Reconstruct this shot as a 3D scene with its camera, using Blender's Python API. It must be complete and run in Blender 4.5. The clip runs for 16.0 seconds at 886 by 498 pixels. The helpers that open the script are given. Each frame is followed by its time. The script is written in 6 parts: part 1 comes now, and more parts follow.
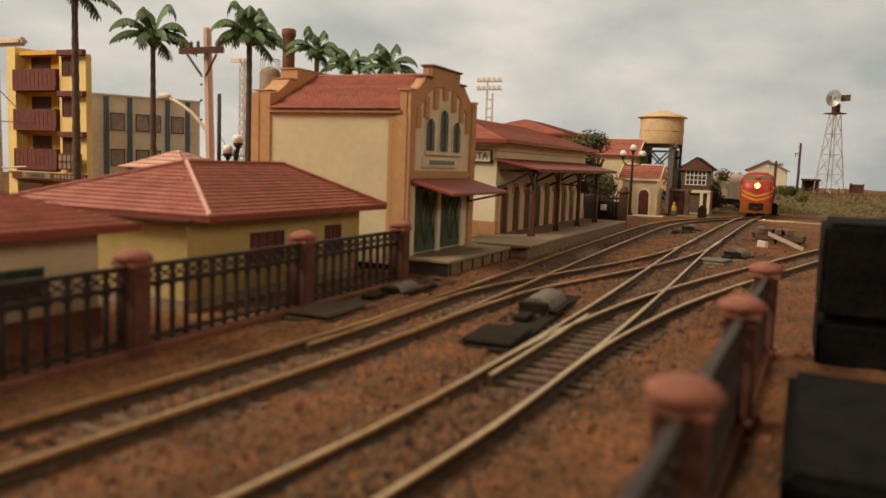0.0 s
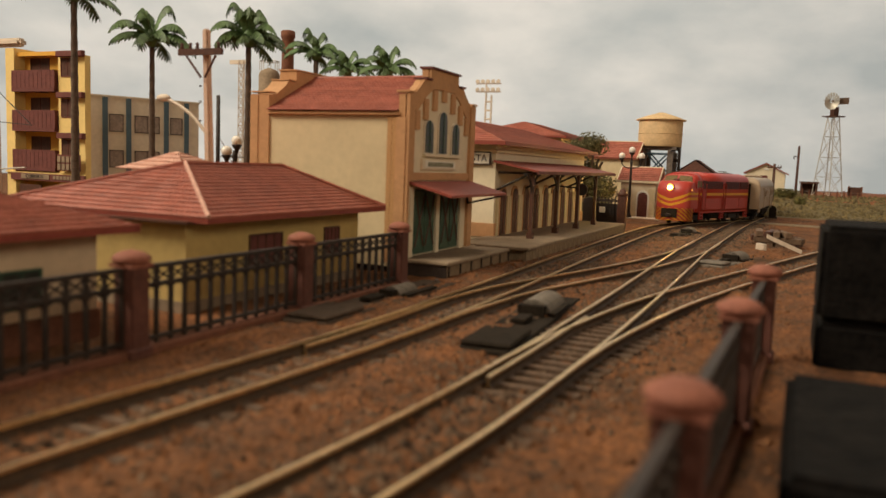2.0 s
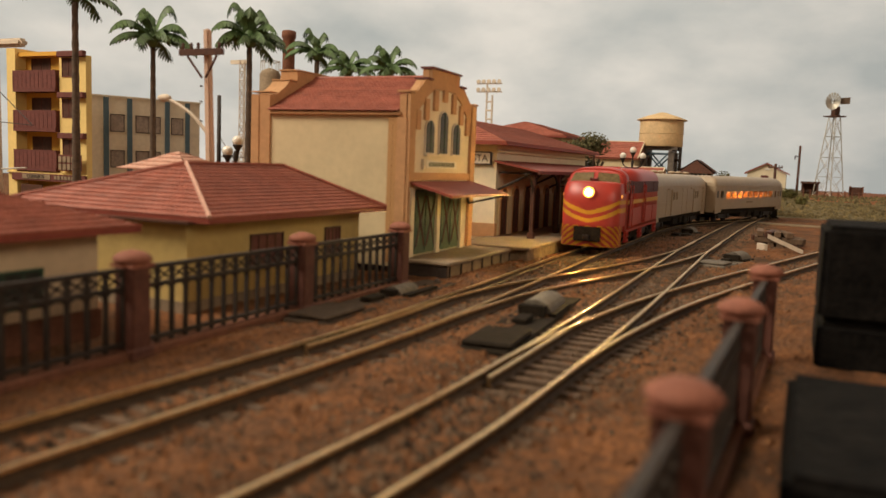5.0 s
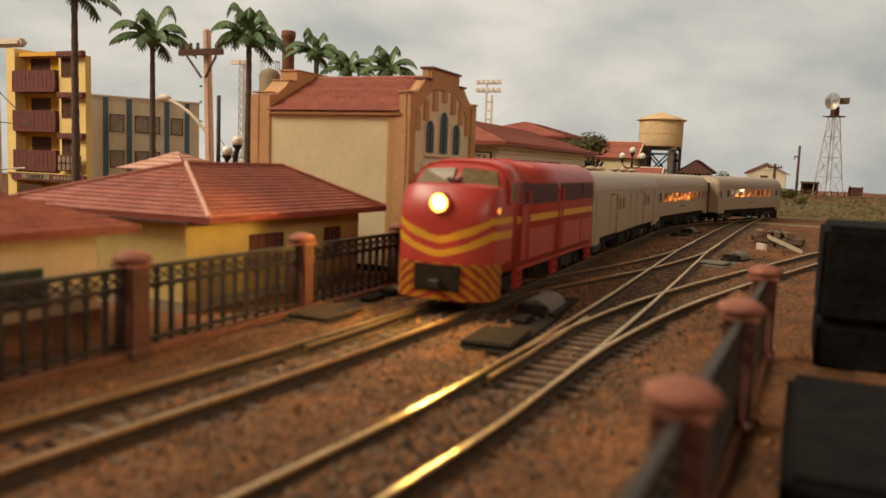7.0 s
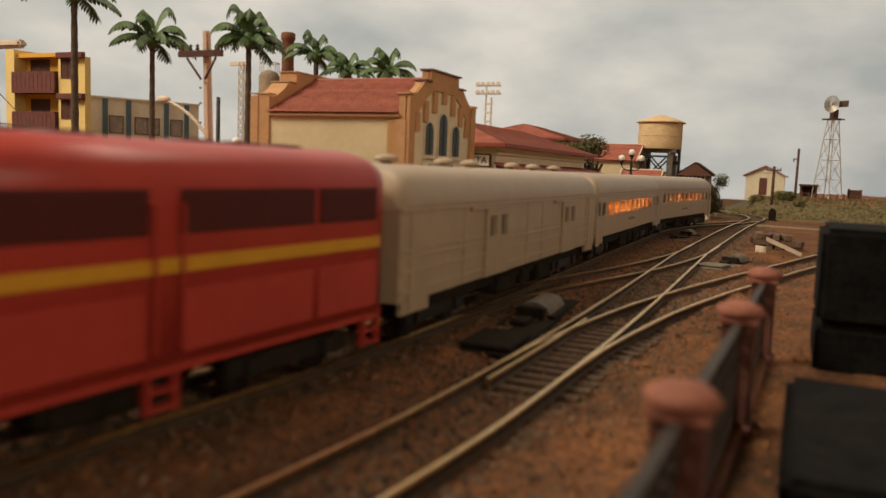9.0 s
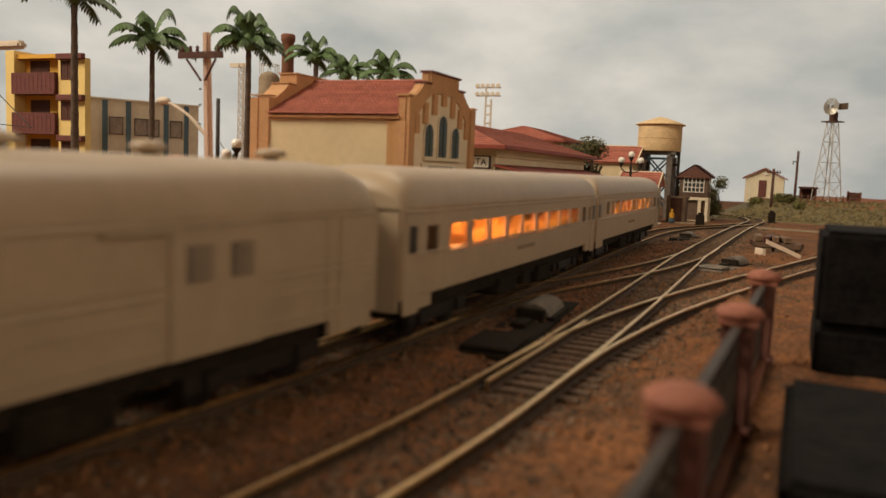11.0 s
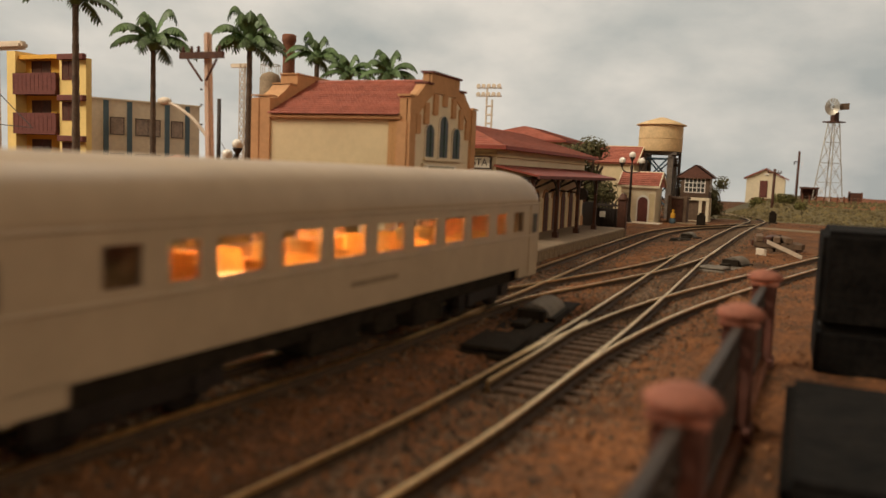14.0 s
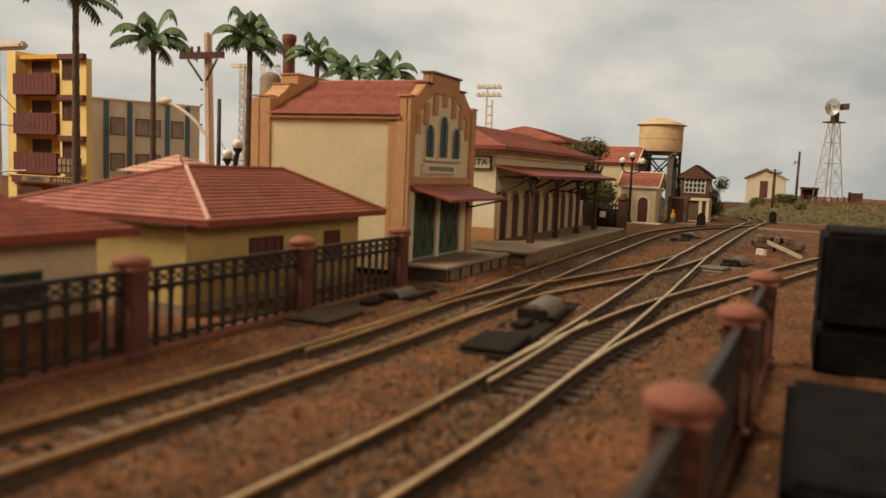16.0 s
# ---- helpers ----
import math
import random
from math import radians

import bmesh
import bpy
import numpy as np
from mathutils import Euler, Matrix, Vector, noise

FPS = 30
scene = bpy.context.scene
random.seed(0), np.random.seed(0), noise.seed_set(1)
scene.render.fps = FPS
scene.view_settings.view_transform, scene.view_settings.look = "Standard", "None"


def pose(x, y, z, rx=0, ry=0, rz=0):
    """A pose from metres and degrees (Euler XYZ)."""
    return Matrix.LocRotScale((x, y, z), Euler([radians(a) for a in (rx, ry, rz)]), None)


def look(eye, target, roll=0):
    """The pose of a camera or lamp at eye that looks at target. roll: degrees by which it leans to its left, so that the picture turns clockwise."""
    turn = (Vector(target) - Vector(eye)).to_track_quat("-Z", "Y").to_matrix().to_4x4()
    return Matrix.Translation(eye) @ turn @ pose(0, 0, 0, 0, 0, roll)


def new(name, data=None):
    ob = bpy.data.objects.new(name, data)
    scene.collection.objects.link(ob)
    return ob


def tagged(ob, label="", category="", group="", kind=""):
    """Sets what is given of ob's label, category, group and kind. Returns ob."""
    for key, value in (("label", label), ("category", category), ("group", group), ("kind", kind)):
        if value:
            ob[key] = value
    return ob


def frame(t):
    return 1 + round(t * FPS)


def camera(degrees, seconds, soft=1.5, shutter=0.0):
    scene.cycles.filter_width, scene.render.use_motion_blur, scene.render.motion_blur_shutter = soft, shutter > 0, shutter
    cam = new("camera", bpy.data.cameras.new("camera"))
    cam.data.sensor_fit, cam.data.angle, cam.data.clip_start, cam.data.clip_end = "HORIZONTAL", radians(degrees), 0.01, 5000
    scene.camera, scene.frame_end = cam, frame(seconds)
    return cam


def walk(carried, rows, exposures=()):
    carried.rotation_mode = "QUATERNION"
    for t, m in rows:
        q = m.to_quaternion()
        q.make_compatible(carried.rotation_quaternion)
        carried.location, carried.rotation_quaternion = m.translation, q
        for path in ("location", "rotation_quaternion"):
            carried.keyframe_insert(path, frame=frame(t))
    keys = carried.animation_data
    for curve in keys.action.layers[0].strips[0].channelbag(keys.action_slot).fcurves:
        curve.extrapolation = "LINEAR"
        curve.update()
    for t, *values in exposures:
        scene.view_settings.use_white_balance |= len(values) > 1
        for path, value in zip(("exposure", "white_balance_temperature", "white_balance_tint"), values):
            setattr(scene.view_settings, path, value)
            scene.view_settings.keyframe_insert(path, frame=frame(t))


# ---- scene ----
cam = camera(58.5, 16.0, soft=1.5, shutter=0.5)
cam.data.dof.use_dof = True
cam.data.dof.focus_distance = 0.75
cam.data.dof.aperture_fstop = 20.0
EYE = (0.0, 0.0, 0.0477)


def aim(pitch, roll, yaw=24.0):
    p, a = radians(pitch), radians(yaw)
    d = Vector((-math.sin(a) * math.cos(p), math.cos(a) * math.cos(p), -math.sin(p)))
    return look(EYE, Vector(EYE) + d, roll)


# seconds, pitch down, roll, yaw: the phone stands still and settles by a few tenths of a degree
PATH = [(0.0, 6.155, 2.095, 24.06), (1.0, 6.12, 2.15, 24.06), (1.5, 6.08, 2.19, 24.03), (2.0, 6.01, 2.23, 23.97), (2.6, 5.99, 2.27, 23.97),
        (3.2, 6.02, 2.2, 24.02), (4.0, 6.03, 2.19, 24.06), (6.5, 5.98, 2.27, 23.98), (7.2, 6.01, 2.2, 24.01), (8.0, 5.95, 2.28, 23.97),
        (8.6, 5.87, 2.33, 23.94), (9.2, 5.86, 2.33, 23.96), (11.5, 5.72, 2.44, 23.92), (12.5, 5.76, 2.38, 23.98), (13.3, 5.76, 2.37, 24.0),
        (14.2, 5.71, 2.44, 23.99), (15.0, 5.79, 2.36, 24.03), (16.0, 5.707, 2.443, 24.0)]
walk(cam, [(t, aim(p, r, y)) for t, p, r, y in PATH], exposures=[(0.0, 0.0), (8.0, 0.0), (9.0, -0.08), (13.4, -0.08), (15.6, 0.0), (16.0, 0.0)])

# ---- light: a hobby room with warm lamps under its ceiling, and an added fill ----
world = bpy.data.worlds.new("room_glow")
scene.world = world
world.use_nodes = True
world.node_tree.nodes["Background"].inputs[0].default_value = (1.0, 0.80, 0.60, 1)
world.node_tree.nodes["Background"].inputs[1].default_value = 0.16


def area_lamp(name, eye, target, size, size_y, power, color):
    data = bpy.data.lights.new(name, "AREA")
    data.shape, data.size, data.size_y, data.energy, data.color = "RECTANGLE", size, size_y, power, color
    ob = new(name, data)
    ob.matrix_world = look(eye, target)
    return ob


area_lamp("ceiling_lamp", (-1.12, -0.35, 1.14), (-0.22, 0.42, 0), 0.9, 0.35, 31.0, (1.0, 0.87, 0.69))
area_lamp("ceiling_lamp", (-0.25, 0.95, 1.25), (-0.25, 1.0, 0), 0.9, 0.3, 7.0, (1.0, 0.88, 0.72))
# unseen fill added low on the right to brighten the train's side
area_lamp("fill_lamp", (1.05, -0.45, 0.55), (-0.15, 0.4, 0), 0.8, 0.3, 4.8, (1.0, 0.86, 0.68))

# ---- materials ----
MM = 0.001


def mat(name, color, rough=0.7, metal=0.0, scale=300.0, var=0.18, bump=0.15, second=None, glow=0.0, spec=0.3, grain=4.0, island=0.0):
    m = bpy.data.materials.new(name)
    m.use_nodes = True
    nt = m.node_tree
    b = nt.nodes["Principled BSDF"]
    b.inputs["Roughness"].default_value = rough
    b.inputs["Metallic"].default_value = metal
    b.inputs["Specular IOR Level"].default_value = spec
    co = nt.nodes.new("ShaderNodeTexCoord")
    n1 = nt.nodes.new("ShaderNodeTexNoise")
    n1.inputs["Scale"].default_value, n1.inputs["Detail"].default_value = scale, 6
    n2 = nt.nodes.new("ShaderNodeTexNoise")
    n2.inputs["Scale"].default_value, n2.inputs["Detail"].default_value = scale * grain, 4
    nt.links.new(co.outputs["Object"], n1.inputs["Vector"])
    nt.links.new(co.outputs["Object"], n2.inputs["Vector"])
    mix = nt.nodes.new("ShaderNodeMix")
    mix.data_type = "RGBA"
    lo = second or tuple(max(0, c * (1 - var)) for c in color)
    hi = color if second else tuple(min(1, c * (1 + var * 0.7)) for c in color)
    mix.inputs["A"].default_value, mix.inputs["B"].default_value = (*lo, 1), (*hi, 1)
    ramp = nt.nodes.new("ShaderNodeMapRange")
    ramp.inputs["From Min"].default_value, ramp.inputs["From Max"].default_value = 0.35, 0.65
    add = nt.nodes.new("ShaderNodeMix")
    add.inputs["Factor"].default_value = 0.4
    nt.links.new(n1.outputs["Fac"], add.inputs["A"])
    nt.links.new(n2.outputs["Fac"], add.inputs["B"])
    nt.links.new(add.outputs["Result"], ramp.inputs["Value"])
    nt.links.new(ramp.outputs["Result"], mix.inputs["Factor"])
    out = mix.outputs["Result"]
    if island:
        geo = nt.nodes.new("ShaderNodeNewGeometry")
        val = nt.nodes.new("ShaderNodeMapRange")
        val.inputs["To Min"].default_value, val.inputs["To Max"].default_value = 1 - island, 1 + island
        nt.links.new(geo.outputs["Random Per Island"], val.inputs["Value"])
        hsv = nt.nodes.new("ShaderNodeHueSaturation")
        nt.links.new(val.outputs["Result"], hsv.inputs["Value"])
        nt.links.new(out, hsv.inputs["Color"])
        out = hsv.outputs["Color"]
    nt.links.new(out, b.inputs["Base Color"])
    if bump:
        bp = nt.nodes.new("ShaderNodeBump")
        bp.inputs["Strength"].default_value, bp.inputs["Distance"].default_value = bump, 0.0006
        nt.links.new(n2.outputs["Fac"], bp.inputs["Height"])
        nt.links.new(bp.outputs["Normal"], b.inputs["Normal"])
    if glow:
        b.inputs["Emission Color"].default_value, b.inputs["Emission Strength"].default_value = (*color, 1), glow
    return m


M = {
    "cream": mat("cream_plaster", (0.62, 0.50, 0.30), 0.8, var=0.08, scale=60, bump=0.12),
    "cream_lt": mat("light_cream_plaster", (0.70, 0.60, 0.42), 0.8, var=0.08, scale=60, bump=0.1),
    "ochre": mat("ochre_trim", (0.50, 0.27, 0.125), 0.8, var=0.12, scale=120),
    "ochre_brick": mat("ochre_brick", (0.55, 0.31, 0.13), 0.85, var=0.15, scale=400, island=0.12),
    "tile": mat("red_clay_tile", (0.35, 0.108, 0.068), 0.6, var=0.25, scale=160, bump=0.2, island=0.1),
    "tile_dk": mat("dark_red_roof", (0.25, 0.055, 0.035), 0.55, var=0.15, scale=150),
    "ridge": mat("pale_ridge_mortar", (0.62, 0.36, 0.27), 0.8, var=0.2, scale=300),
    "house_wall": mat("yellow_house_plaster", (0.50, 0.36, 0.13), 0.85, var=0.1, scale=80),
    "house_wall_b": mat("beige_house_plaster", (0.60, 0.45, 0.29), 0.85, var=0.1, scale=80),
    "plinth": mat("rusty_plinth", (0.165, 0.066, 0.036), 0.85, var=0.3, scale=150),
    "brown_post": mat("red_brown_post", (0.115, 0.044, 0.03), 0.75, var=0.25, scale=200, bump=0.3),
    "post_cap": mat("terracotta_cap", (0.27, 0.10, 0.062), 0.75, var=0.25, scale=220, bump=0.3),
    "iron": mat("black_painted_iron", (0.034, 0.024, 0.018), 0.6, var=0.4, scale=300),
    "iron_brown": mat("brown_painted_iron", (0.08, 0.03, 0.02), 0.5, var=0.3, scale=300),
    "green_door": mat("green_painted_door", (0.045, 0.085, 0.05), 0.6, var=0.2, scale=300),
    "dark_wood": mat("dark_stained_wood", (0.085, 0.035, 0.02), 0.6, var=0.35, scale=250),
    "wood": mat("weathered_wood", (0.16, 0.10, 0.06), 0.8, var=0.4, scale=250, bump=0.35),
    "sleeper": mat("tarred_sleeper_wood", (0.12, 0.075, 0.045), 0.85, var=0.45, scale=300, bump=0.4),
    "glass": mat("dark_window_glass", (0.035, 0.037, 0.03), 0.3, var=0.3, scale=50, bump=0, spec=0.25),
    "glass_blind": mat("window_with_pale_blind", (0.30, 0.24, 0.20), 0.5, var=0.3, scale=90, bump=0),
    "white": mat("white_paint", (0.78, 0.74, 0.66), 0.6, var=0.06, scale=150),
    "concrete": mat("pale_concrete", (0.27, 0.20, 0.13), 0.85, var=0.2, scale=150, bump=0.3),
    "platform_side": mat("weathered_platform_stone", (0.24, 0.17, 0.10), 0.9, var=0.3, scale=200, bump=0.4),
    "slab_dark": mat("dark_platform_end", (0.045, 0.03, 0.022), 0.9, var=0.3, scale=200),
    "hotel": mat("amber_yellow_plaster", (0.68, 0.36, 0.055), 0.8, var=0.08, scale=60),
    "hotel_lt": mat("pale_yellow_plaster", (0.74, 0.54, 0.20), 0.8, var=0.08, scale=60),
    "maroon": mat("maroon_paint", (0.14, 0.045, 0.035), 0.7, var=0.2, scale=150),
    "grey_bldg": mat("grey_beige_plaster", (0.64, 0.56, 0.43), 0.8, var=0.1, scale=60),
    "blue_strip": mat("slate_blue_paint", (0.075, 0.12, 0.15), 0.7, var=0.15, scale=100),
    "rail": mat("worn_rail_steel", (0.92, 0.64, 0.33), 0.32, 1.0, scale=400, var=0.25, bump=0.05, spec=0.5),
    "rail_web": mat("rusty_rail_web", (0.075, 0.045, 0.024), 0.7, 0.2, scale=400, var=0.3),
    "black": mat("black_plastic", (0.024, 0.018, 0.012), 0.8, var=0.4, scale=200, bump=0.2, spec=0.06),
    "dusty": mat("dusty_grey_plastic", (0.066, 0.044, 0.028), 0.8, var=0.35, scale=220, bump=0.15, spec=0.15),
    "foam": mat("black_foam_block", (0.0075, 0.0062, 0.005), 0.95, var=0.7, scale=140, bump=1.0, spec=0.12),
    "loco_red": mat("locomotive_red", (0.43, 0.047, 0.032), 0.38, var=0.1, scale=60, bump=0.02, spec=0.45),
    "loco_dark": mat("dark_maroon_grille", (0.09, 0.016, 0.012), 0.55, var=0.2, scale=600),
    "yellow": mat("yellow_stripe", (0.62, 0.31, 0.025), 0.45, var=0.08, scale=100, bump=0.02),
    "coach": mat("satin_beige_coach", (0.40, 0.302, 0.198), 0.42, var=0.07, scale=50, bump=0.03, spec=0.4),
    "coach_in": mat("coach_interior", (0.60, 0.34, 0.14), 0.8, var=0.2, scale=200),
    "seat": mat("ochre_seat", (0.50, 0.34, 0.10), 0.8, var=0.2, scale=300),
    "wheel": mat("dark_wheel_steel", (0.035, 0.027, 0.022), 0.5, 0.4, scale=300, var=0.3),
    "headlamp": mat("headlight_glow", (1.0, 0.60, 0.16), 0.3, glow=7600.0, bump=0),
    "headlens": mat("headlight_reflector_glow", (1.0, 0.60, 0.10), 0.3, glow=3.2, bump=0),
    "coach_lamp": mat("coach_bulb_glow", (1.0, 0.36, 0.12), 0.3, glow=330.0, bump=0),
    "dusty_lt": mat("dust_covered_coil", (0.16, 0.135, 0.105), 0.8, var=0.3, scale=220, spec=0.15),
    "amber": mat("amber_lens", (0.9, 0.35, 0.06), 0.3, glow=1.2, bump=0),
    "leaf": mat("plastic_palm_leaf", (0.088, 0.145, 0.052), 0.5, var=0.4, scale=150, bump=0.1, island=0.25),
    "bark": mat("palm_bark", (0.11, 0.075, 0.052), 0.85, var=0.4, scale=300, bump=0.4),
    "bush": mat("foliage_flock", (0.115, 0.105, 0.045), 0.9, var=0.5, scale=250, bump=0.4, island=0.35),
    "grass": mat("static_grass", (0.15, 0.115, 0.05), 0.9, var=0.4, scale=150, island=0.35),
    "pole_pale": mat("pale_pink_concrete_pole", (0.58, 0.40, 0.29), 0.75, var=0.12, scale=120),
    "pale": mat("pale_cream_metal", (0.62, 0.52, 0.40), 0.6, var=0.12, scale=120),
    "globe": mat("opal_glass_globe", (0.82, 0.76, 0.66), 0.25, var=0.03, scale=50, bump=0, spec=0.5),
    "tank": mat("ochre_tank_paint", (0.66, 0.46, 0.24), 0.65, var=0.15, scale=90),
    "grey_steel": mat("weathered_grey_steel", (0.16, 0.13, 0.105), 0.65, 0.2, scale=150, var=0.3),
    "galv": mat("galvanised_steel", (0.50, 0.46, 0.38), 0.4, 0.6, scale=150, var=0.2),
    "grey_wood": mat("grey_brown_boarding", (0.13, 0.085, 0.055), 0.85, var=0.3, scale=200, bump=0.3),
    "stone_small": mat("ballast_stone", (0.125, 0.082, 0.05), 0.9, var=0.4, scale=300, island=0.7),
    "clod": mat("crumbled_orange_earth", (0.20, 0.088, 0.034), 0.95, var=0.35, scale=260, bump=0.3, island=0.3),
    "red_earth": mat("red_earth", (0.30, 0.105, 0.04), 0.95, var=0.3, scale=120, bump=0.5),
    "sign_board": mat("sign_white", (0.75, 0.70, 0.58), 0.6, var=0.05),
    "ink": mat("dark_lettering", (0.05, 0.035, 0.03), 0.6, var=0.1),
    "sign_green": mat("dusty_green_letter", (0.20, 0.20, 0.12), 0.7, var=0.1),
}


def ground_material():
    m = mat("dry_brown_earth", (0.29, 0.112, 0.036), 0.95, scale=38, var=0.4, bump=0.0, second=(0.082, 0.044, 0.022), grain=9)
    nt = m.node_tree
    b = nt.nodes["Principled BSDF"]
    co = [n for n in nt.nodes if n.type == "TEX_COORD"][0]
    heights = []
    for s, d in ((520.0, 3), (1500.0, 2)):
        v = nt.nodes.new("ShaderNodeTexVoronoi")
        v.inputs["Scale"].default_value = s
        nt.links.new(co.outputs["Object"], v.inputs["Vector"])
        heights.append(v)
    mixv = nt.nodes.new("ShaderNodeMath")
    mixv.operation = "ADD"
    nt.links.new(heights[0].outputs["Distance"], mixv.inputs[0])
    nt.links.new(heights[1].outputs["Distance"], mixv.inputs[1])
    bp = nt.nodes.new("ShaderNodeBump")
    bp.inputs["Strength"].default_value, bp.inputs["Distance"].default_value = 0.8, 0.0012
    bp.invert = True
    nt.links.new(mixv.outputs[0], bp.inputs["Height"])
    nt.links.new(bp.outputs["Normal"], b.inputs["Normal"])
    # grains of differing tone
    old = b.inputs["Base Color"].links[0].from_socket
    hsv = nt.nodes.new("ShaderNodeHueSaturation")
    sep = nt.nodes.new("ShaderNodeSeparateColor")
    nt.links.new(heights[1].outputs["Color"], sep.inputs["Color"])
    rng = nt.nodes.new("ShaderNodeMapRange")
    rng.inputs["To Min"].default_value, rng.inputs["To Max"].default_value = 0.5, 1.45
    nt.links.new(sep.outputs["Red"], rng.inputs["Value"])
    nt.links.new(rng.outputs["Result"], hsv.inputs["Value"])
    nt.links.new(old, hsv.inputs["Color"])
    nt.links.new(hsv.outputs["Color"], b.inputs["Base Color"])
    return m


M["earth"] = ground_material()


def sky_material():
    """A painted sky: soft grey clouds over pale blue, with uneven lamplight put into its colour."""
    m = bpy.data.materials.new("self_lit_cloudy_sky")
    m.use_nodes = True
    nt = m.node_tree
    b = nt.nodes["Principled BSDF"]
    b.inputs["Roughness"].default_value = 0.9
    b.inputs["Specular IOR Level"].default_value = 0.1
    co = nt.nodes.new("ShaderNodeTexCoord")
    mp = nt.nodes.new("ShaderNodeMapping")
    mp.inputs["Scale"].default_value = (1.3, 1.3, 2.6)
    n = nt.nodes.new("ShaderNodeTexNoise")
    n.inputs["Scale"].default_value, n.inputs["Detail"].default_value, n.inputs["Roughness"].default_value = 1.6, 7, 0.5
    nt.links.new(co.outputs["Object"], mp.inputs["Vector"])
    nt.links.new(mp.outputs["Vector"], n.inputs["Vector"])
    r = nt.nodes.new("ShaderNodeValToRGB")
    r.color_ramp.elements[0].position, r.color_ramp.elements[0].color = 0.35, (0.33, 0.375, 0.39, 1)
    r.color_ramp.elements[1].position, r.color_ramp.elements[1].color = 0.66, (0.56, 0.575, 0.565, 1)
    # lamplight falloff painted into the sky: brighter in the middle, greyer towards both sides
    sep = nt.nodes.new("ShaderNodeSeparateXYZ")
    nt.links.new(co.outputs["Object"], sep.inputs[0])
    side = nt.nodes.new("ShaderNodeMath")
    side.inputs[1].default_value = 0.86
    nt.links.new(sep.outputs["X"], side.inputs[0])
    square = nt.nodes.new("ShaderNodeMath")
    square.operation = "MULTIPLY"
    nt.links.new(side.outputs[0], square.inputs[0])
    nt.links.new(side.outputs[0], square.inputs[1])
    bank = nt.nodes.new("ShaderNodeMath")
    bank.operation = "MULTIPLY_ADD"
    bank.inputs[1].default_value, bank.inputs[2].default_value = -0.25, 0.12
    nt.links.new(square.outputs[0], bank.inputs[0])
    total = nt.nodes.new("ShaderNodeMath")
    nt.links.new(n.outputs["Fac"], total.inputs[0])
    nt.links.new(bank.outputs[0], total.inputs[1])
    nt.links.new(total.outputs[0], r.inputs["Fac"])
    nt.links.new(r.outputs["Color"], b.inputs["Base Color"])
    # the wall also glows by itself, in place of room light falling on it
    nt.links.new(r.outputs["Color"], b.inputs["Emission Color"])
    b.inputs["Emission Strength"].default_value = 0.64
    return m


M["sky"] = sky_material()

# ---- mesh helpers (millimetres inside a thing) ----


def box(bm, x0, x1, y0, y1, z0, z1):
    vs = [bm.verts.new((x, y, z)) for z in (z0, z1) for x, y in ((x0, y0), (x1, y0), (x1, y1), (x0, y1))]
    for f in ((3, 2, 1, 0), (4, 5, 6, 7), (0, 1, 5, 4), (1, 2, 6, 5), (2, 3, 7, 6), (3, 0, 4, 7)):
        bm.faces.new([vs[i] for i in f])
    return vs


def boxes(*rows):
    bm = bmesh.new()
    for r in rows:
        box(bm, *r)
    return bm


def bevelled(bm, w=0.4, seg=2):
    bmesh.ops.bevel(bm, geom=bm.edges[:], offset=w, segments=seg, affect="EDGES")
    return bm


def prism(bm, pts, axis, a, b):
    """The outline pts (2D) drawn out along an axis from a to b."""
    def place(p, q):
        return {"x": (q, p[0], p[1]), "y": (p[0], q, p[1]), "z": (p[0], p[1], q)}[axis]
    n = len(pts)
    lo = [bm.verts.new(place(p, a)) for p in pts]
    hi = [bm.verts.new(place(p, b)) for p in pts]
    bm.faces.new(lo[::-1])
    bm.faces.new(hi)
    for i in range(n):
        bm.faces.new((lo[i], lo[(i + 1) % n], hi[(i + 1) % n], hi[i]))
    return bm


def lathe(bm, profile, seg=16, at=(0, 0, 0), axis="z"):
    """profile: (radius, height) rows from bottom to top."""
    rings = []
    for r, h in profile:
        ring = []
        for i in range(seg):
            a = 2 * math.pi * i / seg
            c, s = max(r, 1e-4) * math.cos(a), max(r, 1e-4) * math.sin(a)
            p = {"z": (c, s, h), "x": (h, c, s), "y": (s, h, c)}[axis]
            ring.append(bm.verts.new((p[0] + at[0], p[1] + at[1], p[2] + at[2])))
        rings.append(ring)
    for u, v in zip(rings[:-1], rings[1:]):
        for i in range(seg):
            f = bm.faces.new((u[i], u[(i + 1) % seg], v[(i + 1) % seg], v[i]))
            f.smooth = True
    bm.faces.new(rings[0][::-1])
    bm.faces.new(rings[-1])
    return bm


def bar(bm, p, q, r=0.4, seg=6):
    """A round bar from p to q."""
    p, q = Vector(p), Vector(q)
    m = (q - p).to_track_quat("Z", "Y").to_matrix()
    rings = [[bm.verts.new(e + m @ Vector((r * math.cos(2 * math.pi * i / seg), r * math.sin(2 * math.pi * i / seg), 0))) for i in range(seg)] for e in (p, q)]
    for i in range(seg):
        bm.faces.new((rings[0][i], rings[0][(i + 1) % seg], rings[1][(i + 1) % seg], rings[1][i]))
    bm.faces.new(rings[0][::-1])
    bm.faces.new(rings[1])
    return bm


def bars(rows, r=0.4, seg=6):
    bm = bmesh.new()
    for p, q in rows:
        bar(bm, p, q, r, seg)
    return bm


